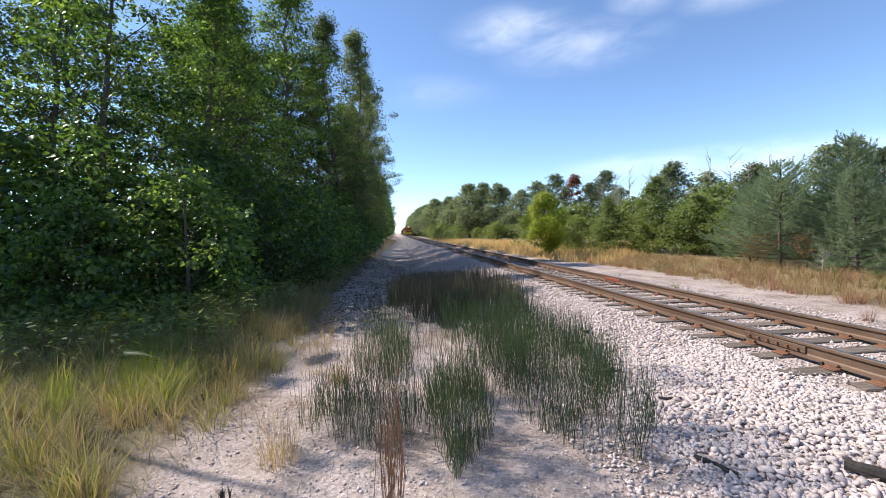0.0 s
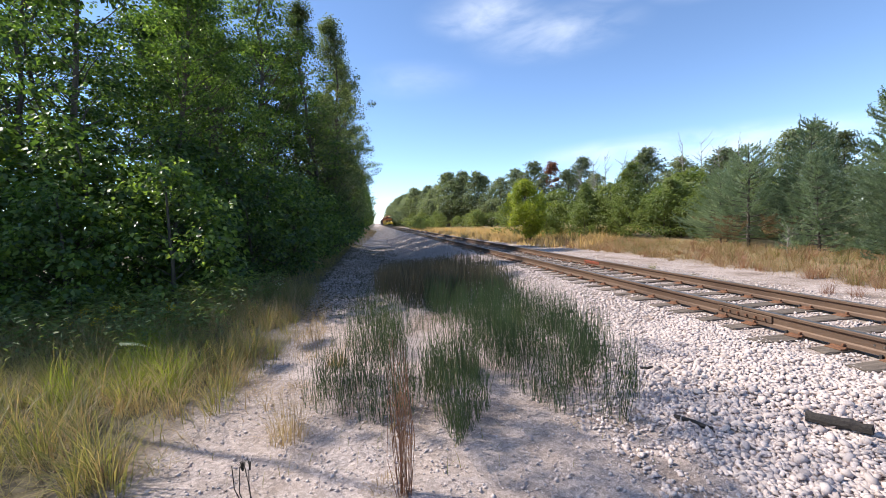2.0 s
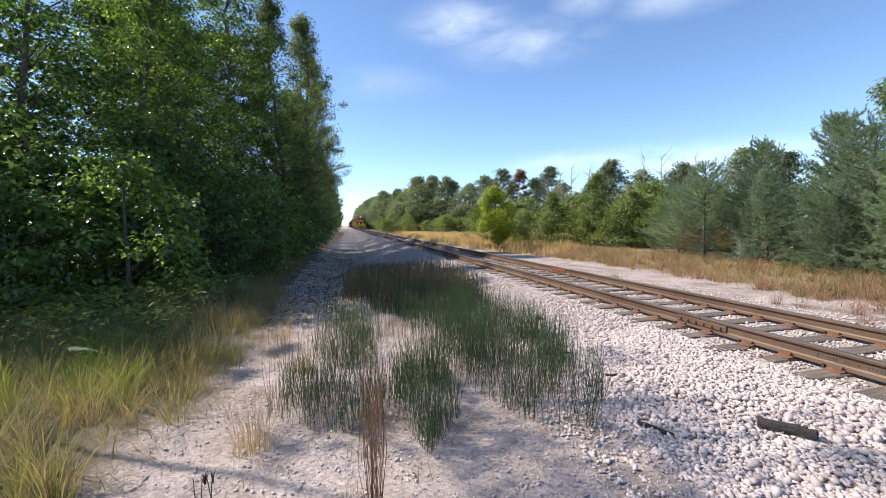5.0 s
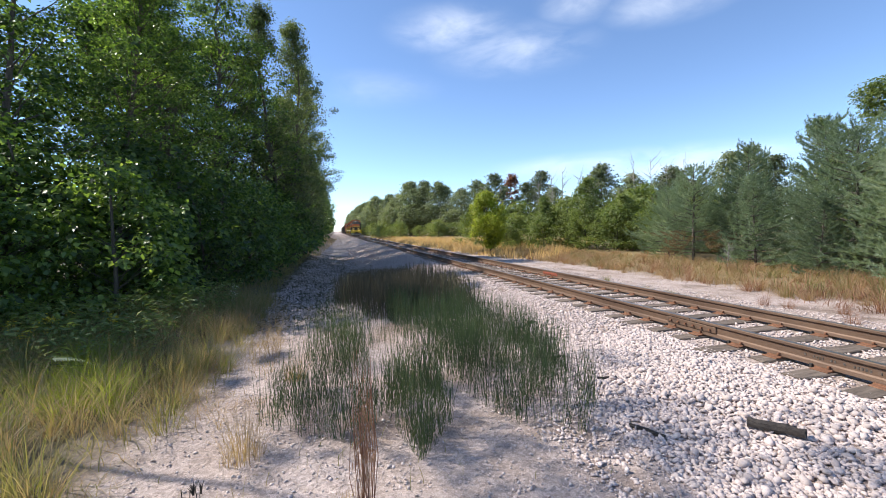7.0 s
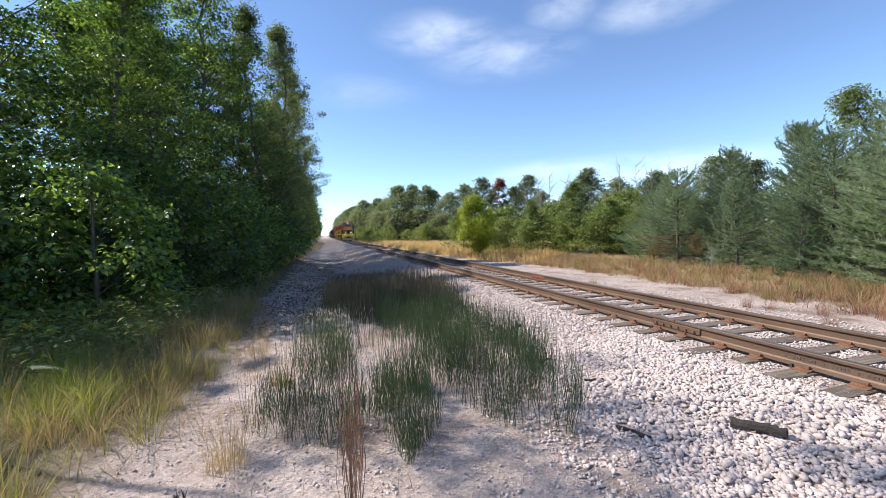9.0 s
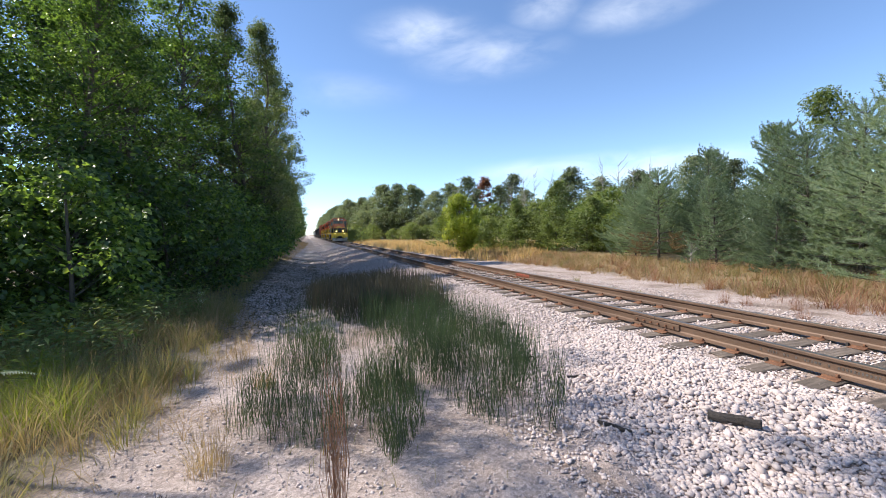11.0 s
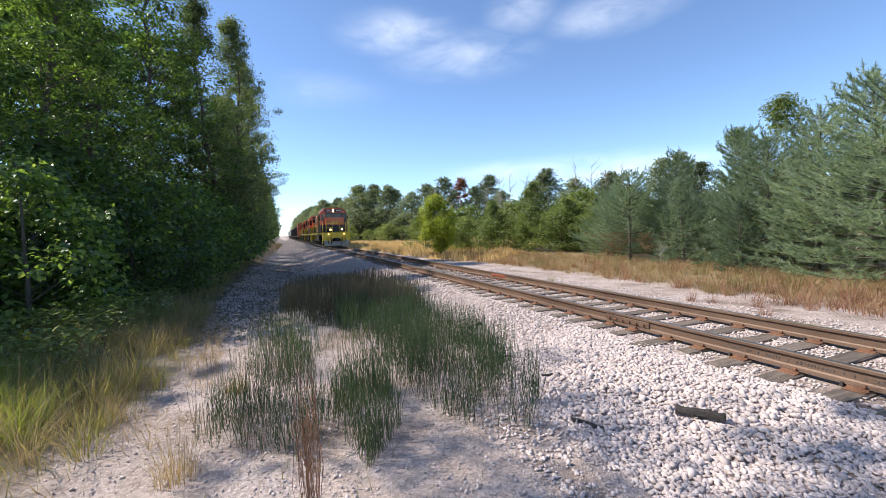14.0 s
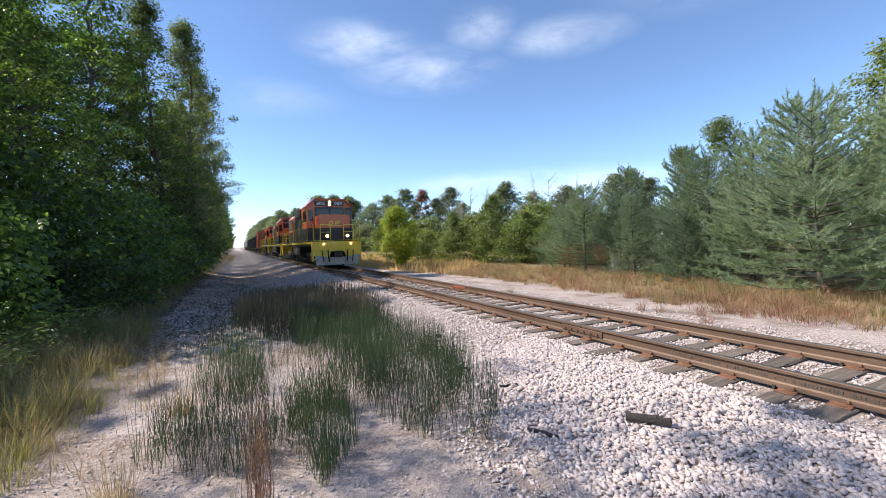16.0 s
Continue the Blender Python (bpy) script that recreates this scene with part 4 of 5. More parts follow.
    for x, y in infill:
        cloned(brush, x + rng.normal(0, 1), y + rng.normal(0, 1), rng.uniform(0, 360), rng.uniform(1.4, 2.3))
    for k in range(40):
        f = k / 39
        x, y = np.interp(f, [0, .3, .55, .8, 1], [9.0, 18, 34, 32, 24]), np.interp(f, [0, .3, .55, .8, 1], [125, 84, 66, 46, 32])
        cloned(brush, x + rng.normal(0, 1.2), y + rng.normal(0, 2.0), rng.uniform(0, 360), rng.uniform(0.6, 1.3))
    for x, y, s in ((11.6, 30.5, .6), (12.8, 31.5, .85), (13.6, 28.5, .75), (14.8, 29, .9), (15.6, 26.2, .8), (16.4, 24, .9), (17.5, 22, .85), (18.5, 25, 1.1), (16.5, 30, 1.2), (14, 34, 1.2),
                    (11.5, 38, 1.0), (18.5, 20, .9), (20, 22, 1.2), (20.5, 27, 1.4), 
                    (7.6, 84, .8), (8.2, 76, .6), (7.7, 95, .9)):
        cloned(brush, x, y, rng.uniform(0, 360), s)


# ---- low plants ----
def in_poly(X, Y, poly):
    inside = np.zeros(len(X), bool)
    n = len(poly)
    for i in range(n):
        x0, y0 = poly[i]
        x1, y1 = poly[(i + 1) % n]
        c = ((y0 > Y) != (y1 > Y)) & (X < (x1 - x0) * (Y - y0) / (y1 - y0 + 1e-9) + x0)
        inside ^= c
    return inside


def points_in(rng, poly, n, clump=0.0, scale=2.2):
    px, py = [p[0] for p in poly], [p[1] for p in poly]
    out = np.zeros((0, 2))
    while len(out) < n:
        X, Y = rng.uniform(min(px), max(px), 4 * n), rng.uniform(min(py), max(py), 4 * n)
        k = in_poly(X, Y, poly)
        if clump:
            f = np.sin(X * scale * 2 + 1.3 * np.sin(Y * scale)) * np.sin(Y * scale * 1.6 + np.sin(X * 3))
            k &= rng.random(len(X)) < np.clip(0.5 + clump * f, 0.04, 1)
        out = np.concatenate([out, np.stack([X[k], Y[k]], -1)])
    return out[:n]


def stems(rng, P, h, r, lean=0.06):
    """Upright jointed stems of three sides with a pointed tip."""
    K = len(P)
    tilt = rng.normal(0, lean, (K, 2)) * h[:, None]
    bow = rng.normal(0, lean * 0.6, (K, 2)) * h[:, None]
    a = np.array([0, 2.094, 4.189])[None] + rng.uniform(0, 6.28, (K, 1))
    V = []
    for q, w in ((0, 1.0), (0.5, 0.9), (0.96, 0.7)):
        c = np.concatenate([P[:, :2] + tilt * q + bow * (4 * q * (1 - q)), (P[:, 2] + h * q)[:, None]], 1)
        V.append(np.stack([c[:, None, 0] + np.cos(a) * r[:, None] * w, c[:, None, 1] + np.sin(a) * r[:, None] * w, np.repeat(c[:, 2:3], 3, 1)], -1))
    tip = np.concatenate([P[:, :2] + tilt, (P[:, 2] + h)[:, None]], 1)[:, None]
    V = np.concatenate(V + [tip], 1)
    F = []
    for lv in (0, 3):
        for i in range(3):
            j = (i + 1) % 3
            F += [(lv + i, lv + j, lv + 3 + j), (lv + i, lv + 3 + j, lv + 3 + i)]
    F += [(6, 7, 9), (7, 8, 9), (8, 6, 9)]
    return V.reshape(-1, 3), (np.array(F)[None] + (np.arange(K) * 10)[:, None, None]).reshape(-1, 3)


def with_z(XY):
    return np.concatenate([XY, ground_z(XY[:, 0], XY[:, 1])[:, None] - 0.01], 1)


def low_plants():
    rng = np.random.default_rng(51)
    # horsetail beds
    beds = [([(0.33, 3.63), (0.82, 3.37), (1.30, 3.88), (1.55, 5.24), (1.75, 6.66), (1.55, 8.87), (0.57, 9.6), (-0.2, 9.2), (-0.3, 7.6), (0.05, 6.0), (0.1, 4.52)], 4600, 0.42, (0.40, 0.70), "dense bed of dark green horsetail on the gravel"),
            ([(-0.62, 3.34), (-0.2, 3.95), (-0.1, 4.9), (-0.5, 5.3), (-0.8, 4.4)], 800, 0.5, (0.38, 0.64), "dense tuft of green horsetail on pale grit"),
            ([(-1.95, 4.3), (-1.05, 3.7), (-0.75, 4.3), (-0.9, 5.3), (-1.75, 5.4)], 640, 0.62, (0.3, 0.56), "thin patch of green horsetail on pale grit"),
            ([(-1.5, 5.5), (-0.8, 5.6), (-0.85, 7.3), (-1.3, 7.8), (-1.7, 6.7)], 620, 0.6, (0.38, 0.62), "horsetail tuft on pale grit"),
            ([(-1.8, 5.6), (0.2, 4.6), (0.1, 9.5), (-1.3, 11.5), (-2.0, 8.0)], 620, 0.6, (0.25, 0.55), "sparse horsetail on pale grit")]
    for poly, n, cl, (a, b), lab in beds:
        P = with_z(points_in(rng, poly, n, cl))
        ob = new("horsetail_bed", np_mesh("horsetail_bed", *stems(rng, P, rng.uniform(a * 0.7, b, n), rng.uniform(0.0014, 0.0024, n), 0.10), MAT["reed"]))
        tagged(ob, lab, "horsetail", kind="stuff")
    P = with_z(points_in(rng, [(-0.6, 8.6), (0.6, 8.9), (1.75, 8.6), (2.1, 12.0), (1.9, 15.5), (0.2, 16.5), (-1.0, 14.0), (-1.3, 10.8)], 3600, 0.25))
    ob = new("sedge_bed", np_mesh("sedge_bed", *stems(rng, P, rng.uniform(0.4, 0.75, 3600), rng.uniform(0.004, 0.0065, 3600), 0.09), MAT["reed_dark"]))
    tagged(ob, "dark brownish sedge bed in the wood's shade", "sedge", kind="stuff")

    def tuft(name, x, y, n, h, r, lean, mat, lab, cat):
        a, q = rng.uniform(0, 6.28, n), r * np.sqrt(rng.random(n))
        P = np.stack([q * np.cos(a), q * np.sin(a), np.zeros(n)], -1)
        ob = new(name, np_mesh(name, *blades(rng, P, h * rng.uniform(0.35, 1.1, n), 2.0 * lean * (0.2 + q / r) * rng.uniform(0.1, 1.0, n), rng.uniform(0.002, 0.0045, n), 3, a + rng.normal(0, 0.6, n)), mat))
        ob.location = (x, y, on_ground(x, y) + 0.02)
        return tagged(ob, lab, cat)
    tuft("grass_tuft", -1.72, 5.57, 230, 0.34, 0.12, 0.16, MAT["straw"], "small yellow-tan grass tuft on pale grit", "grass")
    tuft("grass_tuft", -1.95, 3.80, 190, 0.46, 0.15, 0.14, MAT["straw"], "dry green-tan grass tuft on pale grit", "grass")
    tuft("grass_tuft", -2.06, 4.95, 60, 0.12, 0.10, 0.1, MAT["straw"], "low straw-coloured grass tuft on grit", "grass")
    tuft("grass_tuft", -1.15, 2.97, 120, 0.12, 0.13, 0.08, MAT["straw"], "low dry grass at the foot of bluestem", "grass")
    # reddish bluestem: many thin stems with feathery heads
    n = 36
    a, q = rng.uniform(0, 6.28, n), 0.055 * np.sqrt(rng.random(n))
    P = np.stack([q * np.cos(a), q * np.sin(a), np.zeros(n)], -1)
    stem = new("bluestem_grass", None)
    h = rng.uniform(0.5, 1.1, n)
    part("stems", np_mesh("stems", *stems(rng, P, h, rng.uniform(0.0014, 0.0026, n), 0.055), MAT["redstem"]), None, stem)
    m = 260
    k = rng.integers(0, n, m)
    Q = P[k] + np.stack([rng.normal(0, 0.02, m), rng.normal(0, 0.02, m), h[k] * rng.uniform(0.35, 0.9, m)], -1)
    part("seed_head", np_mesh("seed_head", *blades(rng, Q, rng.uniform(0.04, 0.1, m), rng.uniform(0.005, 0.03, m), rng.uniform(0.002, 0.005, m), 2), MAT["redstem"]), None, stem)["kind"] = "stuff"
    stem.location = (-1.05, 2.86, 0.1)
    tagged(stem, "tall slender reddish bluestem grass on bare grit", "grass")
    P = np.stack([rng.normal(0, 0.015, 4), rng.normal(0, 0.015, 4), np.zeros(4)], -1)
    dry = new("dry_stalk", None)
    part("stalk", np_mesh("stalk", *stems(rng, P, rng.uniform(0.2, 0.36, 4), np.full(4, 0.004), 0.12), MAT["charred"]), None, dry)
    Q = P[:3] + np.stack([rng.normal(0, 0.015, 3), rng.normal(0, 0.015, 3), np.full(3, 0.27)], -1)
    part("seed_head", np_mesh("seed_head", *blades(rng, np.repeat(Q, 8, 0), rng.uniform(0.06, 0.11, 24), rng.uniform(0.01, 0.05, 24), rng.uniform(0.005, 0.01, 24), 2), MAT["charred"]), None, dry)
    dry.location = (-2.01, 2.96, 0.1)
    tagged(dry, "dark dry weed stalk standing in grit", "weed")

    # verge grass on the wood's side
    def sward(name, poly, n, h, lean, mat, lab, clump=0.4, wide=1.0, segs=3):
        P = with_z(points_in(rng, poly, n, clump, 1.3))
        ob = new(name, np_mesh(name, *blades(rng, P, rng.uniform(h[0], h[1], n) * (0.72 + 0.4 * np.sin(P[:, 0] * 2.9 + 1.7 * np.sin(P[:, 1] * 2.1)) * np.sin(P[:, 1] * 3.3 + P[:, 0])), rng.uniform(0.1, 1, n) ** 0.7 * lean, wide * rng.uniform(0.003, 0.008, n), segs), mat))
        return tagged(ob, lab, "grass", kind="stuff")
    def tussocks(name, poly, count, per, h, r, lean, mat, lab, wide=1.0, clump=0.3):
        """Grass in bunches whose blades lean outwards."""
        C = points_in(rng, poly, count, clump, 1.1)
        idx = np.repeat(np.arange(count), per)
        K = count * per
        size = rng.uniform(0.55, 1.2, count)[idx]
        a, q = rng.uniform(0, 6.28, K), np.sqrt(rng.random(K))
        P = with_z(C[idx] + (r * size * q)[:, None] * np.stack([np.cos(a), np.sin(a)], -1))
        drift = rng.normal(0, 0.5, count)[idx]
        V, F = blades(rng, P, size * rng.uniform(h[0], h[1], K), size * lean * (0.15 + q) * rng.uniform(0.4, 1.2, K), wide * rng.uniform(0.003, 0.0075, K), 3, a + drift)
        return tagged(new(name, np_mesh(name, V, F, mat)), lab, "grass", kind="stuff")
    sward("verge_grass", [(-2.94, 2.95), (-2.56, 4.38), (-2.49, 5.83), (-2.60, 8.75), (-2.77, 11.81), (-3.99, 12.73), (-7.51, 9.09), (-6.74, 4.26)], 9000, (0.15, 0.5), 0.5, MAT["grass"], "tangled green and tan verge grass", 0.35)
    VERGE = [(-3.05, 3.0), (-2.75, 4.38), (-2.6, 5.83), (-2.65, 8.75), (-2.85, 11.81), (-3.99, 12.73), (-7.51, 9.09), (-6.74, 4.26)]
    tussocks("verge_tussocks", VERGE, 330, 50, (0.25, 0.62), 0.11, 0.45, MAT["grass"], "bunches of green and tan verge grass", 1.25)
    tussocks("straw_tussocks", VERGE, 120, 48, (0.25, 0.6), 0.10, 0.5, MAT["straw"], "bunches of tan dry verge grass", 1.0)
    # sun patch on the verge, painted by brighter blades
    tussocks("lush_tussocks", [(-3.3, 4.8), (-3.2, 5.6), (-4.3, 6.8), (-5.3, 6.1), (-4.5, 4.8)], 30, 62, (0.28, 0.6), 0.10, 0.45, MAT["grass_sunlit"], "bunches of grass, sunlight put into their yellow-green colour", 1.1)
    sward("lush_grass", [(-3.3, 4.8), (-3.2, 5.6), (-4.3, 6.8), (-5.3, 6.1), (-4.5, 4.8)], 900, (0.28, 0.6), 0.45, MAT["grass_sunlit"], "yellow-green grass clump, sunlight put into its colour", 0.5)
    sward("seeding_grass", [(-2.62, 4.87), (-2.66, 9.37), (-4.00, 10.87), (-5.39, 6.70)], 700, (0.6, 0.95), 0.2, MAT["straw"], "tall tan seeding grass stems", 0.4, 0.6)
    sward("shade_grass", [(-2.96, 11.23), (-3.17, 19.83), (-3.34, 36.96), (-5.21, 38.48), (-5.36, 11.83)], 7000, (0.2, 0.55), 0.3, MAT["grass"], "shaded grass under the wood's edge", 0.3, 1.5)
    sward("sparse_weeds", [(-2.63, 3.17), (0.99, 2.75), (1.70, 9.32), (-0.32, 10.69), (-2.59, 11.17)], 700, (0.05, 0.22), 0.12, MAT["grass"], "sparse thin weeds in the grit", 0.45)
    sward("dry_litter", [(-2.9, 8.5), (-0.8, 9), (0.9, 16), (1.0, 34), (-3.4, 34), (-3.2, 12)], 6500, (0.03, 0.24), 0.2, MAT["reed_dark"], "dark dry litter and weeds on grit", 0.45, 2.4)
    sward("dry_fringe", [(-2.95, 3.2), (-2.2, 4.4), (-2.0, 6.0), (-2.1, 9), (-2.6, 12), (-3.4, 12), (-3.3, 5)], 2600, (0.1, 0.42), 0.3, MAT["straw"], "tan dry grass fringe along grit", 0.5, 0.9)
    # fallen leaves and bark crumbs on the shaded strip
    n = 11000
    P = with_z(points_in(rng, [(-3.3, 8.0), (-1.7, 8.2), (-0.9, 13), (0.1, 19), (0.4, 42), (-3.6, 42), (-3.8, 14)], n, 0.45, 1.7)) + [0, 0, 0.018]
    d = rng.normal(0, 1, (n, 3)) * [1, 1, 0.12]
    up = np.tile([0, 0, 1.0], (n, 1)) + rng.normal(0, 0.25, (n, 3))
    ob = new("leaf_litter", np_mesh("leaf_litter", *scatter(LEAF_V, LEAF_F, frames_from(d, up), P, rng.uniform(0.03, 0.10, n)[:, None] * np.array([0.9, 1.2, 1.0])), MAT["reed_dark"]))
    tagged(ob, "brown fallen leaves on the shaded grit", "leaf litter", kind="stuff")
    # dry grass beyond the track
    sward("dry_grass", [(8.3, 3.29), (8.2, 6.4), (8.4, 8.4), (8.4, 12), (8.6, 16), (8.2, 22), (8.2, 30.08), (14.33, 26.88), (14.95, 14.23), (14.36, 1.98)], 9000, (0.12, 0.42), 0.4, MAT["straw"], "belt of dry tan and rusty grass", 0.5, 2.0)
    BELT = [(8.4, 3.0), (8.3, 6.2), (8.6, 8.2), (8.6, 12), (8.8, 16), (8.5, 21), (8.4, 29), (13.8, 26.88), (14.4, 14.23), (13.8, 1.98)]
    tussocks("tan_tussocks", BELT, 420, 52, (0.2, 0.5), 0.16, 0.42, MAT["straw"], "bunches of tan dry grass", 1.5)
    tussocks("rusty_tussocks", BELT, 170, 50, (0.2, 0.5), 0.16, 0.36, MAT["redstem"], "bunches of rusty red grass", 1.7, 0.5)
    tussocks("green_tussocks", BELT, 70, 44, (0.25, 0.6), 0.17, 0.4, MAT["grass"], "bunches of yellow-green weeds", 2.0, 0.5)
    sward("red_grass", [(8.1, 4.0), (8.1, 6.8), (10.04, 8.12), (11.2, 4.10)], 1300, (0.18, 0.55), 0.4, MAT["redstem"], "rusty red dry weeds", 0.45, 1.8)
    sward("green_weeds", [(9.14, 3.21), (9.16, 27.98), (14.33, 26.88), (14.36, 2.88)], 3000, (0.2, 0.6), 0.5, MAT["grass"], "green weeds among dry grass", 0.5, 2.5)
    sward("golden_field", [(6.6, 48.61), (6.9, 30.87), (7.5, 22.0), (9.0, 19.5), (16.12, 27.26), (21.90, 34.23), (16.05, 65.28), (7.16, 106.03)], 24000, (0.35, 0.8), 0.35, MAT["gold"], "golden dry field grass", 0.2, 7.0, 2)
    # far verge along the wood, lit beyond the last bush
    sward("pale_verge", [(-2.58, 36.41), (-1.93, 71.11), (-0.85, 125.58), (-3.85, 133.65), (-4.66, 38.03)], 3500, (0.3, 0.9), 0.4, MAT["straw"], "pale dry verge grass by the wood", 0.3, 4.0, 2)
    # low shrubs on the far ballast edge
    for x, y, h in ((6.81, 5.18, 0.32), (7.96, 5.08, 0.4), (7.24, 6.48, 0.3), (7.03, 6.78, 0.34), (6.35, 8.47, 0.2), (6.16, 9.10, 0.2), (7.61, 5.78, 0.3), (6.65, 11.30, 0.22)):
        tuft("weed_tuft", x, y, 110, h, 0.10, 0.14, MAT["redstem"] if h > 0.29 else MAT["grass"], "small dry weed tuft on pale gravel", "weed")
    # forbs at the foot of the wood: ferny greens, goldenrod, white blooms
    n = 10000
    XY = points_in(rng, [(-3.50, 5.94), (-3.22, 10.81), (-5.08, 11.76), (-9.20, 9.48), (-7.53, 5.98)], n, 0.4)
    P = with_z(XY) + np.stack([np.zeros(n), np.zeros(n), rng.uniform(0.1, 0.75, n)], -1)
    d = rng.normal(0, 1, (n, 3)) * [1, 1, 0.3]
    up = np.tile([0, 0, 1.0], (n, 1)) + rng.normal(0, 0.3, (n, 3))
    ob = new("forbs", np_mesh("forbs", *scatter(LEAF_V, LEAF_F, frames_from(d, up), P, (rng.uniform(0.03, 0.10, n))[:, None] * np.array([0.6, 1.3, 1.0])), MAT["leaf_fresh"]))
    tagged(ob, "leafy green forbs at the wood's foot", "plants", kind="stuff")
    for x, y, z, mat, lab in ((-5.04, 7.42, 0.62, "flower", "goldenrod with yellow bloom at the wood's foot"), (-4.56, 7.72, 0.66, "flower", "goldenrod with yellow bloom at the wood's foot"),
                              (-5.53, 7.24, 0.6, "flower", "goldenrod with yellow bloom at the wood's foot"), (-3.48, 10.87, 0.42, "white_flower", "white-flowered weed at the wood's foot"), (-3.67, 11.78, 0.5, "white_flower", "white-flowered weed at the wood's foot")):
        g = new("flowering_weed", None)
        P = np.stack([rng.normal(0, 0.06, 7), rng.normal(0, 0.06, 7), np.zeros(7)], -1)
        hh = z * rng.uniform(0.7, 1.05, 7)
        part("stems", np_mesh("stems", *stems(rng, P, hh, np.full(7, 0.003), 0.1), MAT["reed"]), None, g)
        m = 90
        k = rng.integers(0, 7, m)
        Q = P[k] * 1.6 + np.stack([rng.normal(0, 0.03, m), rng.normal(0, 0.03, m), hh[k] + rng.normal(-0.02, 0.03, m)], -1)
        part("bloom", np_mesh("bloom", *scatter(LEAF_V, LEAF_F, random_turns(rng, m), Q, np.full((m, 3), 0.03 if mat == "flower" else 0.02)), MAT[mat]), None, g)["kind"] = "stuff"
        g.location = (x, y, on_ground(x, y) + 0.02)
        tagged(g, lab, "flower")
    # a pale fern frond
    f = new("fern", None)
    n = 34
    s = np.linspace(0.1, 1, n // 2)
    P, D = [], []
    for sgn in (-1, 1):
        for q in s:
            P.append((0.42 * q, 0.0, 0.46 - 0.16 * q * q))
            D.append((0.5, sgn * 1.0, -0.15))
    P, D = np.array(P), np.array(D)
    ln = np.concatenate([0.12 * (1.05 - s), 0.12 * (1.05 - s)])
    part("frond", np_mesh("frond", *scatter(LEAF_V, LEAF_F, frames_from(D, np.tile([0, 0, 1.0], (n, 1))), P, np.stack([ln * 0.35, ln, ln], -1)), MAT["pale"]), None, f)
    part("stem", np_mesh("stem", *tubes([(np.array([(-0.05, 0, 0), (0.02, 0, 0.4), (0.42, 0, 0.3)]), [0.005, 0.004, 0.002])], 4), MAT["reed"]), None, f)
    f.matrix_world = pose(-4.23, 5.66, 0.14, 0, 0, 15)
    tagged(f, "pale green fern frond above verge grass", "fern")


def fallen_wood():
    rng = np.random.default_rng(61)

    def log(name, p0, p1, r, lab):
        p0, p1 = np.array(p0), np.array(p1)
        s = np.linspace(0, 1, 7)
        pts = p0[None] * (1 - s)[:, None] + p1[None] * s[:, None] + rng.normal(0, r * 0.12, (7, 3))
        V, F = tubes([(pts, r * rng.uniform(0.8, 1.08, 7))], 9)
        bm = bmesh.new()
        vs = [bm.verts.new(v) for v in V + rng.normal(0, r * 0.05, V.shape)]
        for f in F:
            bm.faces.new([vs[i] for i in f])
        bm.faces.new(vs[:9][::-1])
        bm.faces.new(vs[-9:])
        ob = part(name, bm, MAT["charred"], None)
        return tagged(ob, lab, "driftwood")
    log("charred_log", (2.12, 3.02, 0.205), (2.31, 2.69, 0.225), 0.044, "short charred log lying on pale ballast")
    log("stick", (1.23, 3.36, 0.155), (1.35, 3.09, 0.16), 0.018, "dark broken stick lying on ballast")
    log("stick", (2.06, 7.1, 0.19), (2.16, 7.13, 0.195), 0.034, "dark stub of wood on pale ballast")
    log("stick", (1.62, 4.4, 0.165), (1.82, 4.33, 0.18), 0.015, "dark broken stick lying on ballast")
    log("stick", (1.35, 5.3, 0.15), (1.7, 5.25, 0.165), 0.013, "dark broken stick lying on ballast")



left_wood()
right_side()
low_plants()
fallen_wood()


# ---- train ----
def handrail(parent, pts, r=0.02, mat="yellow", name="handrail"):
    bm = bmesh.new()
    for a, b in zip(pts, pts[1:]):
        add_cyl(bm, a, b, r, n=6)
    return part(name, bm, MAT[mat], parent)


def truck(parent, y, axles):
    t = part("truck", box(-1.12, -0.92, y - 2.1, y + 2.1, 0.55, 0.92, bevel=0.05), MAT["grime"], parent)
    part("side_frame", box(0.92, 1.12, y - 2.1, y + 2.1, 0.55, 0.92, bevel=0.05), MAT["grime"], t)
    part("bolster", box(-0.95, 0.95, y - 0.3, y + 0.3, 0.5, 1.2, bevel=0.04), MAT["grime"], t)
    for a in axles:
        for s in (-1, 1):
            part("wheel", cyl((s * 0.68, y + a, 0.508), (s * 0.82, y + a, 0.508), 0.508, n=24), MAT["grime"], t)
            part("axle_box", box(s * 1.04 - 0.13, s * 1.04 + 0.13, y + a - 0.18, y + a + 0.18, 0.36, 0.72, bevel=0.03), MAT["grime"], t)
        part("axle", cyl((-0.7, y + a, 0.508), (0.7, y + a, 0.508), 0.09, n=10), MAT["grime"], t)
    return t


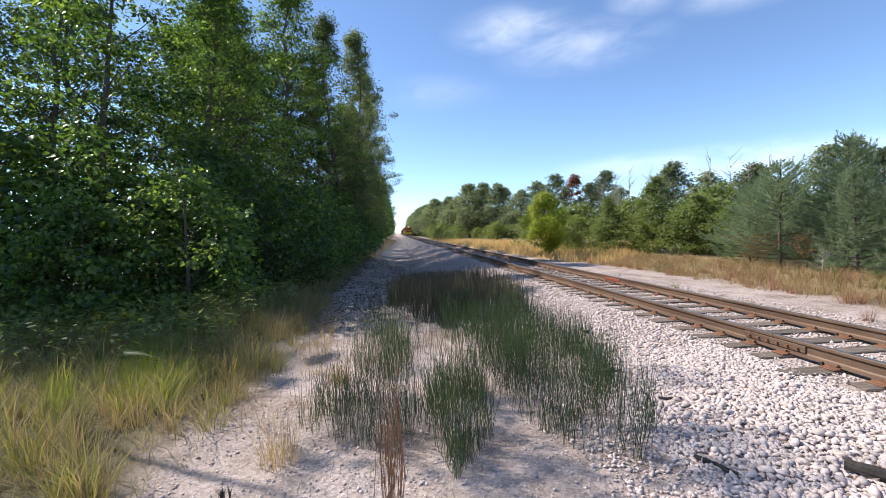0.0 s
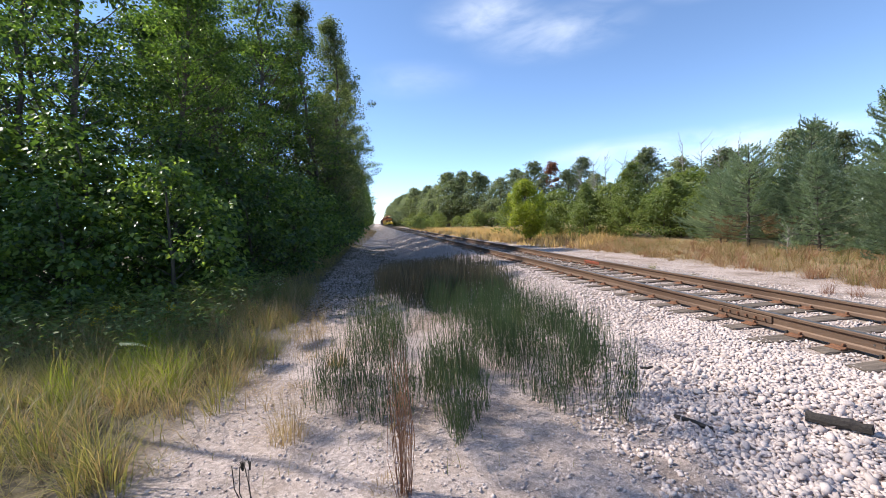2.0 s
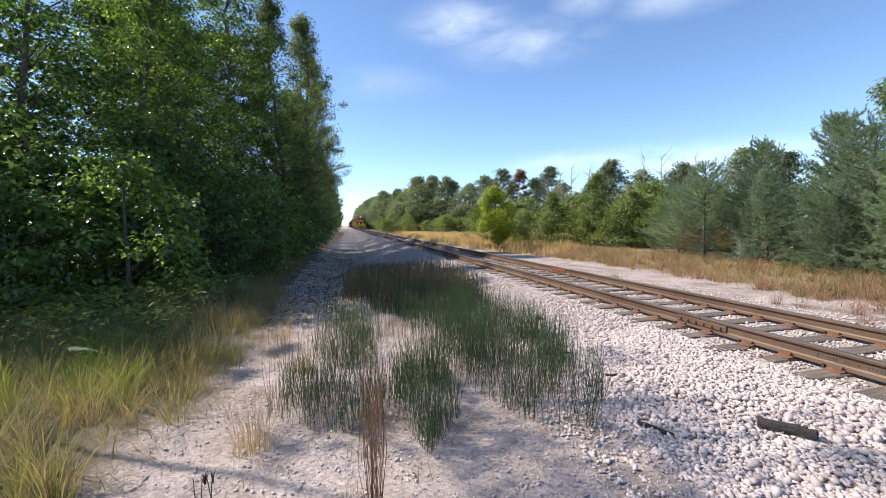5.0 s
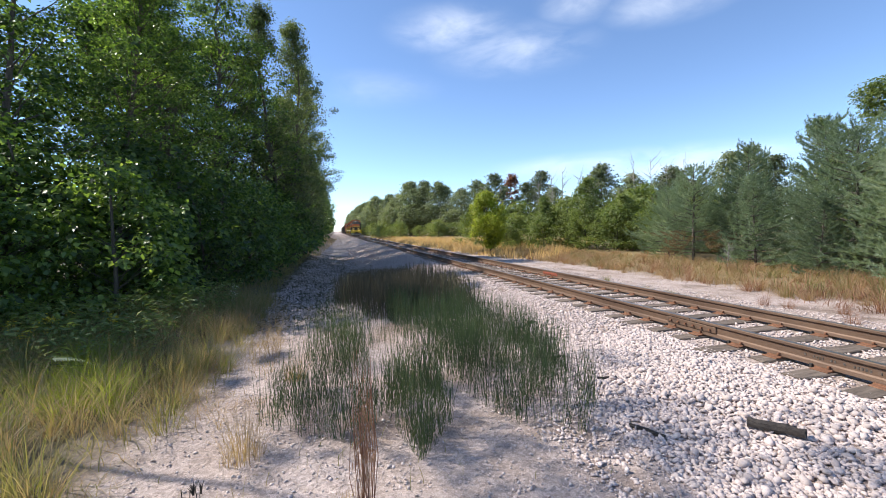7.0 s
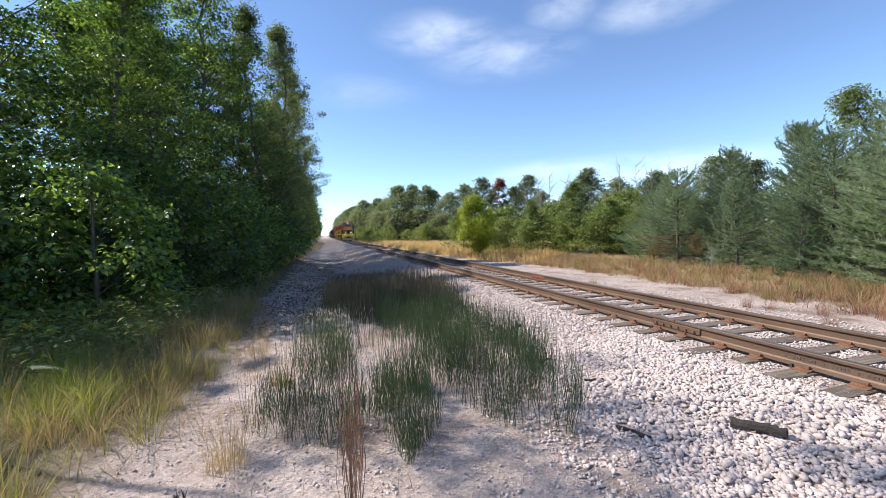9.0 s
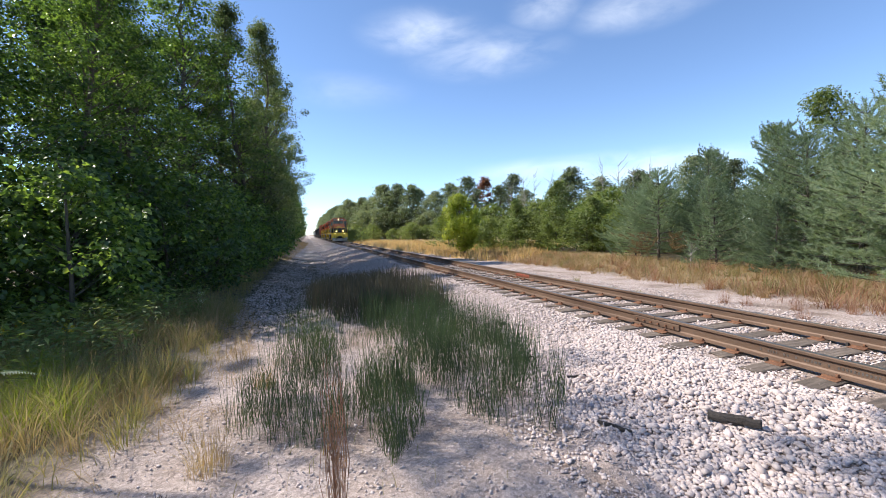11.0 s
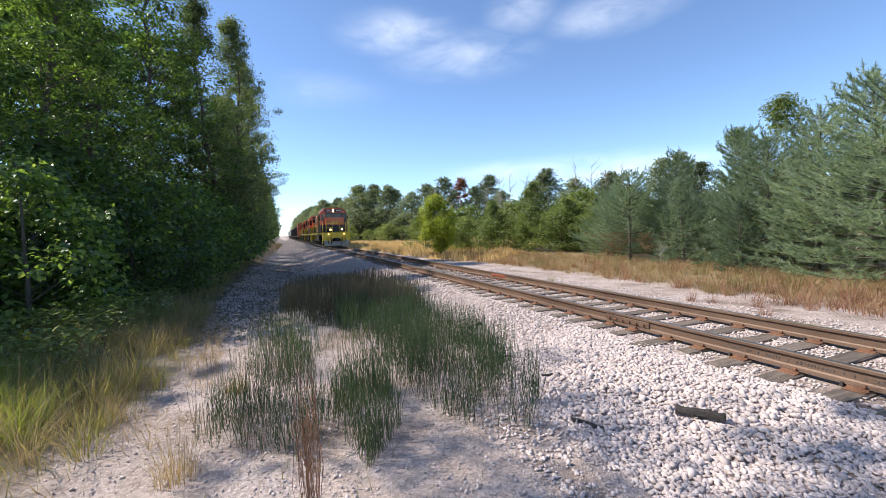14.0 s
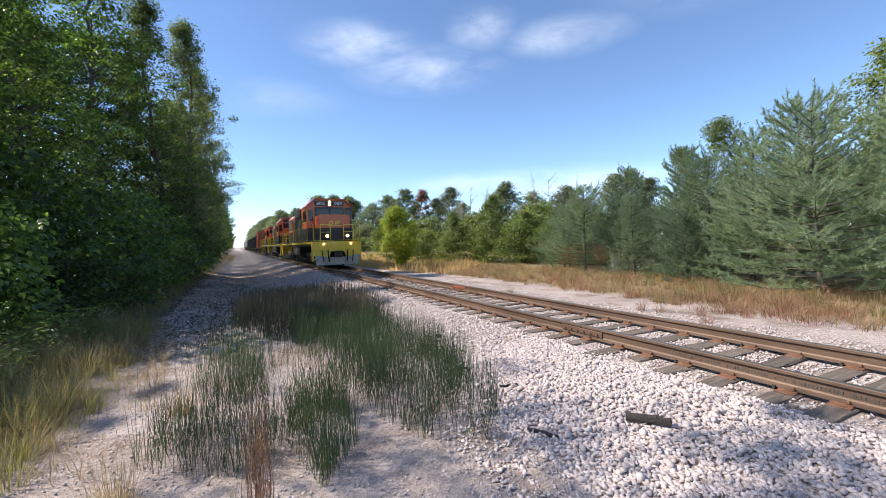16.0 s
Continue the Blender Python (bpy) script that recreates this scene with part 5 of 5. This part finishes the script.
def locomotive(lead):
    eng = new("locomotive", None)
    tagged(eng, "orange and black diesel locomotive with yellow pilot" if lead else "trailing orange and black diesel locomotive", "locomotive", "locomotives of the train")
    L = 20.4
    # underframe and walkway
    part("underframe", box(-1.5, 1.5, 0.9, L - 0.5, 1.38, 1.66, bevel=0.02), MAT["black"], eng)
    part("walkway", box(-1.53, 1.53, 0.55, L - 0.2, 1.66, 1.72), MAT["grime"], eng)
    part("sill_stripe", box(-1.535, -1.505, 0.9, L - 0.5, 1.52, 1.655), MAT["yellow"], eng)
    part("sill_stripe", box(1.505, 1.535, 0.9, L - 0.5, 1.52, 1.655), MAT["yellow"], eng)
    for yy, f in ((0.55, 1), (L - 0.25, -1)):
        bm = bmesh.new()
        y0, y1 = sorted((yy, yy + f * 0.08))
        add_prism(bm, [(-1.5, 0.75), (-0.55, 0.62), (-0.42, 1.02), (0.42, 1.02), (0.55, 0.62), (1.5, 0.75), (1.52, 1.74), (-1.52, 1.74)], y0, y1)
        pil = part("pilot", bm, MAT["yellow"], eng, "yellow pilot plate")
        bm = bmesh.new()
        add_prism(bm, [(-1.36, 0.16), (1.36, 0.16), (1.42, 0.80), (0.6, 0.66), (-0.6, 0.66), (-1.42, 0.80)], *sorted((yy - f * 0.05, yy + f * 0.04)))
        part("plow", bm, MAT["plow"], pil, "scuffed pale grey snow plow")
        cp = bmesh.new()
        add_box(cp, -0.16, 0.16, *sorted((yy - f * 0.55, yy + f * 0.3)), 0.72, 1.02, 0.04)
        add_box(cp, -0.24, 0.2, *sorted((yy - f * 0.62, yy - f * 0.32)), 0.66, 1.06, 0.06)
        part("coupler", cp, MAT["grime"], eng, "dark steel coupler")
        for hx in (-0.98, -0.62, 0.62, 0.98):
            handrail(pil, [(hx, yy - f * 0.06, 1.1), (hx * 0.98, yy - f * 0.14, 0.75), (hx * 0.92, yy - f * 0.1, 0.36)], 0.035 if abs(hx) > 0.7 else 0.045, "grime", "air_hose")
        for s in (-1, 1):
            for k, z in enumerate((0.5, 0.85, 1.2)):
                part("step", box(*sorted((s * 1.12, s * 1.55)), *sorted((yy + f * 0.1, yy + f * 0.55)), z, z + 0.05), MAT["yellow"], pil)
            part("step_plate", box(*sorted((s * 1.5, s * 1.54)), *sorted((yy + f * 0.06, yy + f * 0.6)), 0.42, 1.66), MAT["yellow"], pil)
            # end railings
            handrail(eng, [(s * 0.42, yy, 1.72), (s * 0.42, yy, 2.72), (s * 1.05, yy, 2.72), (s * 1.05, yy, 1.72)], 0.028, "yellow", "end_railing")
            handrail(eng, [(s * 0.42, yy, 2.25), (s * 1.05, yy, 2.25)], 0.02, "yellow", "end_railing")
            handrail(eng, [(s * 1.46, yy + f * 0.05, 1.3), (s * 1.48, yy + f * 0.05, 2.75), (s * 1.48, yy + f * 0.5, 2.8)], 0.024, "yellow", "grab_iron")
    # nose
    bm = bmesh.new()
    add_prism(bm, [(-1.02, 2.55), (1.02, 2.55), (1.02, 3.28), (0.9, 3.42), (-0.9, 3.42), (-1.02, 3.28)], 1.25, 2.75)
    nose = part("nose", bm, MAT["orange"], eng)
    part("nose_base", box(-1.025, 1.025, 1.24, 2.75, 1.72, 2.55), MAT["black"], nose, "black lower nose band")
    if lead:
        for a, b, c, d in ((-0.34, -0.27, 2.78, 2.98), (-0.27, -0.08, 2.94, 3.0), (-0.27, -0.08, 2.76, 2.82), (-0.14, -0.08, 2.82, 2.9),
                           (0.06, 0.13, 2.74, 3.0), (0.13, 0.3, 2.94, 3.0), (0.26, 0.33, 2.84, 2.98), (0.13, 0.3, 2.82, 2.88)):
            part("emblem_bar", box(a, b, 1.232, 1.249, c, d), MAT["yellow"], nose, "yellow emblem shape")
        part("emblem_bar", box(-0.45, 0.45, 1.236, 1.249, 2.66, 2.71), MAT["yellow"], nose)
    # cab
    bm = bmesh.new()
    add_prism(bm, [(-1.52, 1.72), (1.52, 1.72), (1.52, 4.02), (0.98, 4.5), (-0.98, 4.5), (-1.52, 4.02)], 2.75, 5.1)
    cab = part("cab", bm, MAT["orange"], eng)
    bm = bmesh.new()
    add_prism(bm, [(-1.58, 4.0), (-1.0, 4.53), (1.0, 4.53), (1.58, 4.0), (1.58, 4.06), (1.02, 4.6), (-1.02, 4.6), (-1.58, 4.06)], 2.62, 5.2)
    part("cab_roof", bm, MAT["orange"], cab)
    part("cab_front_panel", box(1.05, 1.5, 2.735, 2.752, 1.75, 4.0), MAT["black"], cab, "black cab door panel")
    part("cab_front_panel", box(-1.5, -1.05, 2.735, 2.752, 1.75, 2.62), MAT["black"], cab)
    part("windshield_band", box(-0.98, 0.98, 2.738, 2.752, 3.42, 4.02), MAT["black"], cab)
    for a, b in ((-0.92, -0.06), (0.06, 0.92)):
        part("windshield", box(a, b, 2.722, 2.74, 3.5, 3.93, bevel=0.004), MAT["glass"], cab, "dark windshield pane")
    part("door_window", box(1.12, 1.42, 2.718, 2.737, 3.1, 3.85), MAT["glass"], cab)
    part("side_front_window", box(-1.42, -1.12, 2.735, 2.752, 3.1, 3.85), MAT["glass"], cab)
    for s in (-1, 1):
        for y0, y1 in ((3.0, 3.75), (3.85, 4.6)):
            part("side_window", box(*sorted((s * 1.515, s * 1.53)), y0, y1, 3.05, 3.8), MAT["glass"], cab, "dark cab side window")
        part("side_stripe", box(*sorted((s * 1.515, s * 1.528)), 2.8, 5.05, 1.75, 2.6), MAT["black"], cab)
        part("arm_rest", box(*sorted((s * 1.52, s * 1.56)), 3.0, 4.6, 2.98, 3.03), MAT["yellow"], cab)
        part("mirror", box(*sorted((s * 1.56, s * 1.72)), 2.86, 2.9, 3.2, 3.6), MAT["grime"], cab)
    # number boards and headlamp
    for x0, x1 in ((-0.98, -0.22), (0.22, 0.98)):
        nb = part("number_board", box(x0, x1, 2.70, 2.752, 4.1, 4.42, bevel=0.01), MAT["black"], cab, "black number board")
        if lead:
            cu = bpy.data.curves.new("digits", "FONT")
            cu.body, cu.size, cu.align_x, cu.align_y, cu.extrude = "3406", 0.30, "CENTER", "CENTER", 0.002
            cu.materials.append(MAT["white"])
            tx = new("digits", cu)
            tx.parent = nb
            tx.matrix_world = pose((x0 + x1) / 2, 2.694, 4.26, 90, 0, 0)
    hb = part("headlight", box(-0.18, 0.18, 2.66, 2.752, 4.06, 4.48, bevel=0.02), MAT["black"], cab)
    for z in (4.17, 4.37):
        part("lamp", cyl((0, 2.655, z), (0, 2.64, z), 0.085, n=16), MAT["lamp" if lead else "glass"], hb, "glowing headlamp" if lead else "")
    for s in (-1, 1):
        dl = part("ditch_light", cyl((s * 0.64, 0.68, 2.0), (s * 0.64, 0.46, 2.0), 0.13, n=16), MAT["black"], eng)
        part("lamp", cyl((s * 0.64, 0.455, 2.0), (s * 0.64, 0.44, 2.0), 0.105, n=16), MAT["ditch" if lead else "glass"], dl, "glowing ditch lamp" if lead else "")
        part("step_lamp", cyl((s * 0.86, 0.54, 1.5), (s * 0.86, 0.5, 1.5), 0.06, n=12), MAT["ditch" if lead else "glass"], eng)
    # long hood
    bm = bmesh.new()
    add_prism(bm, [(-0.92, 1.72), (0.92, 1.72), (0.92, 4.0), (0.62, 4.32), (-0.62, 4.32), (-0.92, 4.0)], 5.1, L - 1.5)
    hood = part("hood", bm, MAT["orange"], eng)
    for s in (-1, 1):
        part("hood_band", box(*sorted((s * 0.922, s * 0.932)), 5.1, L - 1.5, 1.73, 2.72), MAT["black"], hood, "black lower hood band")
        y = 5.35
        while y < L - 4.9:
            part("hood_door", box(*sorted((s * 0.93, s * 0.955)), y, y + 0.86, 1.85, 3.7, bevel=0.008), MAT["orange" if y < 8.5 or y > 13 else "black"], hood)
            y += 0.93
        part("radiator_grille", box(*sorted((s * 0.925, s * 0.965)), L - 4.7, L - 1.9, 2.9, 3.95, bevel=0.01), MAT["grime"], hood, "dark radiator grille")
        part("air_intake", box(*sorted((s * 0.9, s * 1.12)), 5.2, 6.9, 3.15, 4.12, bevel=0.04), MAT["black"], hood)
    part("dynamic_brake_hatch", box(-1.15, 1.15, 8.6, 12.2, 3.75, 4.42, bevel=0.08), MAT["black"], hood)
    for y in (9.4, 11.3, L - 4.3, L - 3.2, L - 2.1):
        part("roof_fan", cyl((0, y, 4.3), (0, y, 4.56), 0.58, n=20), MAT["grime"], hood)
    part("exhaust_stack", box(-0.3, 0.3, 7.3, 7.9, 4.3, 4.6, bevel=0.03), MAT["grime"], hood)
    part("horn", cyl((0.5, 4.2, 4.62), (0.5, 3.7, 4.66), 0.04, 0.09), MAT["grime"], cab)
    # side railings
    for s in (-1, 1):
        handrail(eng, [(s * 1.49, 5.3, 2.68), (s * 1.49, L - 0.9, 2.68)], 0.02, "yellow", "side_railing")
        y = 5.3
        while y < L - 0.8:
            handrail(eng, [(s * 1.49, y, 1.7), (s * 1.49, y, 2.68)], 0.018, "yellow", "stanchion")
            y += 1.72
    bm = bmesh.new()
    add_prism(bm, [(-1.0, 0.42), (1.0, 0.42), (1.4, 0.75), (1.4, 1.36), (-1.4, 1.36), (-1.4, 0.75)], 7.4, 12.6)
    part("fuel_tank", bm, MAT["grime"], eng, "grimy fuel tank")
    truck(eng, 4.2, (-1.65, 0.0, 1.65))
    truck(eng, L - 4.4, (-1.65, 0.0, 1.65))
    return eng


def freight_car(name, L, kind, mat, lab, group):
    car = new(name, None)
    tagged(car, lab, "freight car", group)
    part("underframe", box(-1.35, 1.35, 0.3, L - 0.3, 0.95, 1.2), MAT["grime"], car)
    for y in (-0.15, L - 0.35):
        part("coupler", box(-0.15, 0.15, y, y + 0.5, 0.72, 1.0, bevel=0.03), MAT["grime"], car)
    if kind == "box":
        part("body", box(-1.55, 1.55, 0.4, L - 0.4, 1.18, 4.55, bevel=0.03), MAT[mat], car)
        for s in (-1, 1):
            y = 0.9
            while y < L - 0.8:
                part("side_rib", box(*sorted((s * 1.55, s * 1.6)), y, y + 0.1, 1.22, 4.5), MAT[mat], car)
                y += 1.05
            part("sliding_door", box(*sorted((s * 1.56, s * 1.64)), L / 2 - 1.5, L / 2 + 1.5, 1.2, 4.4, bevel=0.01), MAT[mat], car)
        part("roof", box(-1.57, 1.57, 0.35, L - 0.35, 4.55, 4.64, bevel=0.02), MAT[mat], car)
    else:
        bm = bmesh.new()
        add_prism(bm, [(-1.52, 1.5), (1.52, 1.5), (1.55, 3.9), (1.1, 4.35), (-1.1, 4.35), (-1.55, 3.9)], 1.0, L - 1.0)
        part("body", bm, MAT[mat], car)
        for s in (-1, 1):
            y = 1.6
            while y < L - 1.4:
                part("side_rib", box(*sorted((s * 1.54, s * 1.62)), y, y + 0.1, 1.5, 3.9), MAT[mat], car)
                y += 1.3
        for y0 in (2.5, 6.2, 9.9):
            bm = bmesh.new()
            a = [bm.verts.new(v) for v in ((-1.3, y0, 1.5), (1.3, y0, 1.5), (1.3, y0 + 3, 1.5), (-1.3, y0 + 3, 1.5))]
            b = [bm.verts.new(v) for v in ((-0.35, y0 + 1.1, 0.45), (0.35, y0 + 1.1, 0.45), (0.35, y0 + 1.9, 0.45), (-0.35, y0 + 1.9, 0.45))]
            bm.faces.new(a)
            bm.faces.new(b[::-1])
            for i in range(4):
                bm.faces.new((a[i], b[i], b[(i + 1) % 4], a[(i + 1) % 4]))
            bmesh.ops.recalc_face_normals(bm, faces=bm.faces[:])
            part("hopper_chute", bm, MAT["grime"], car)
    for y in (2.0, L - 2.0):
        t = part("truck", box(-1.1, -0.9, y - 1.3, y + 1.3, 0.4, 0.75, bevel=0.05), MAT["grime"], car)
        part("side_frame", box(0.9, 1.1, y - 1.3, y + 1.3, 0.4, 0.75, bevel=0.05), MAT["grime"], t)
        part("bolster", box(-0.9, 0.9, y - 0.25, y + 0.25, 0.4, 0.98), MAT["grime"], t)
        for a in (-0.88, 0.88):
            for s in (-1, 1):
                part("wheel", cyl((s * 0.68, y + a, 0.42), (s * 0.81, y + a, 0.42), 0.42, n=20), MAT["grime"], t)
    return car


FRONT_AT_END, SPEED = 27.0, 11.1


def motions():
    """The train rolls towards the camera at an even speed."""
    times = [0, 0.2, 0.5] + list(range(1, 16)) + [15.5, 15.8, 16]
    back = 0.0
    lead = locomotive(True)
    second = locomotive(False)
    third = copy_thing(second, pose(0, 0, 0))
    box_a = freight_car("boxcar", 17.0, "box", "rust_car", "oxide-red steel boxcar behind the locomotives", "freight cars of the train")
    hop = freight_car("hopper_car", 16.0, "hopper", "dark_car", "black ribbed steel hopper car", "freight cars of the train")
    hops = [hop] + [copy_thing(hop, pose(0, 0, 0)) for _ in range(4)]
    pale = freight_car("hopper_car", 16.0, "hopper", "pale_car", "pale grey ribbed covered hopper car", "freight cars of the train")
    pales = [pale] + [copy_thing(pale, pose(0, 0, 0)) for _ in range(4)]
    consist = [(lead, 20.4), (second, 20.4), (third, 20.4), (box_a, 17.0)] + [(h, 16.0) for h in hops] + [(p, 16.0) for p in pales]
    for ob, length in consist:
        walk(ob, [(t, pose(TRACK_X, FRONT_AT_END + back + SPEED * (16 - t), RAIL_TOP)) for t in times])
        back += length + 0.5


motions()
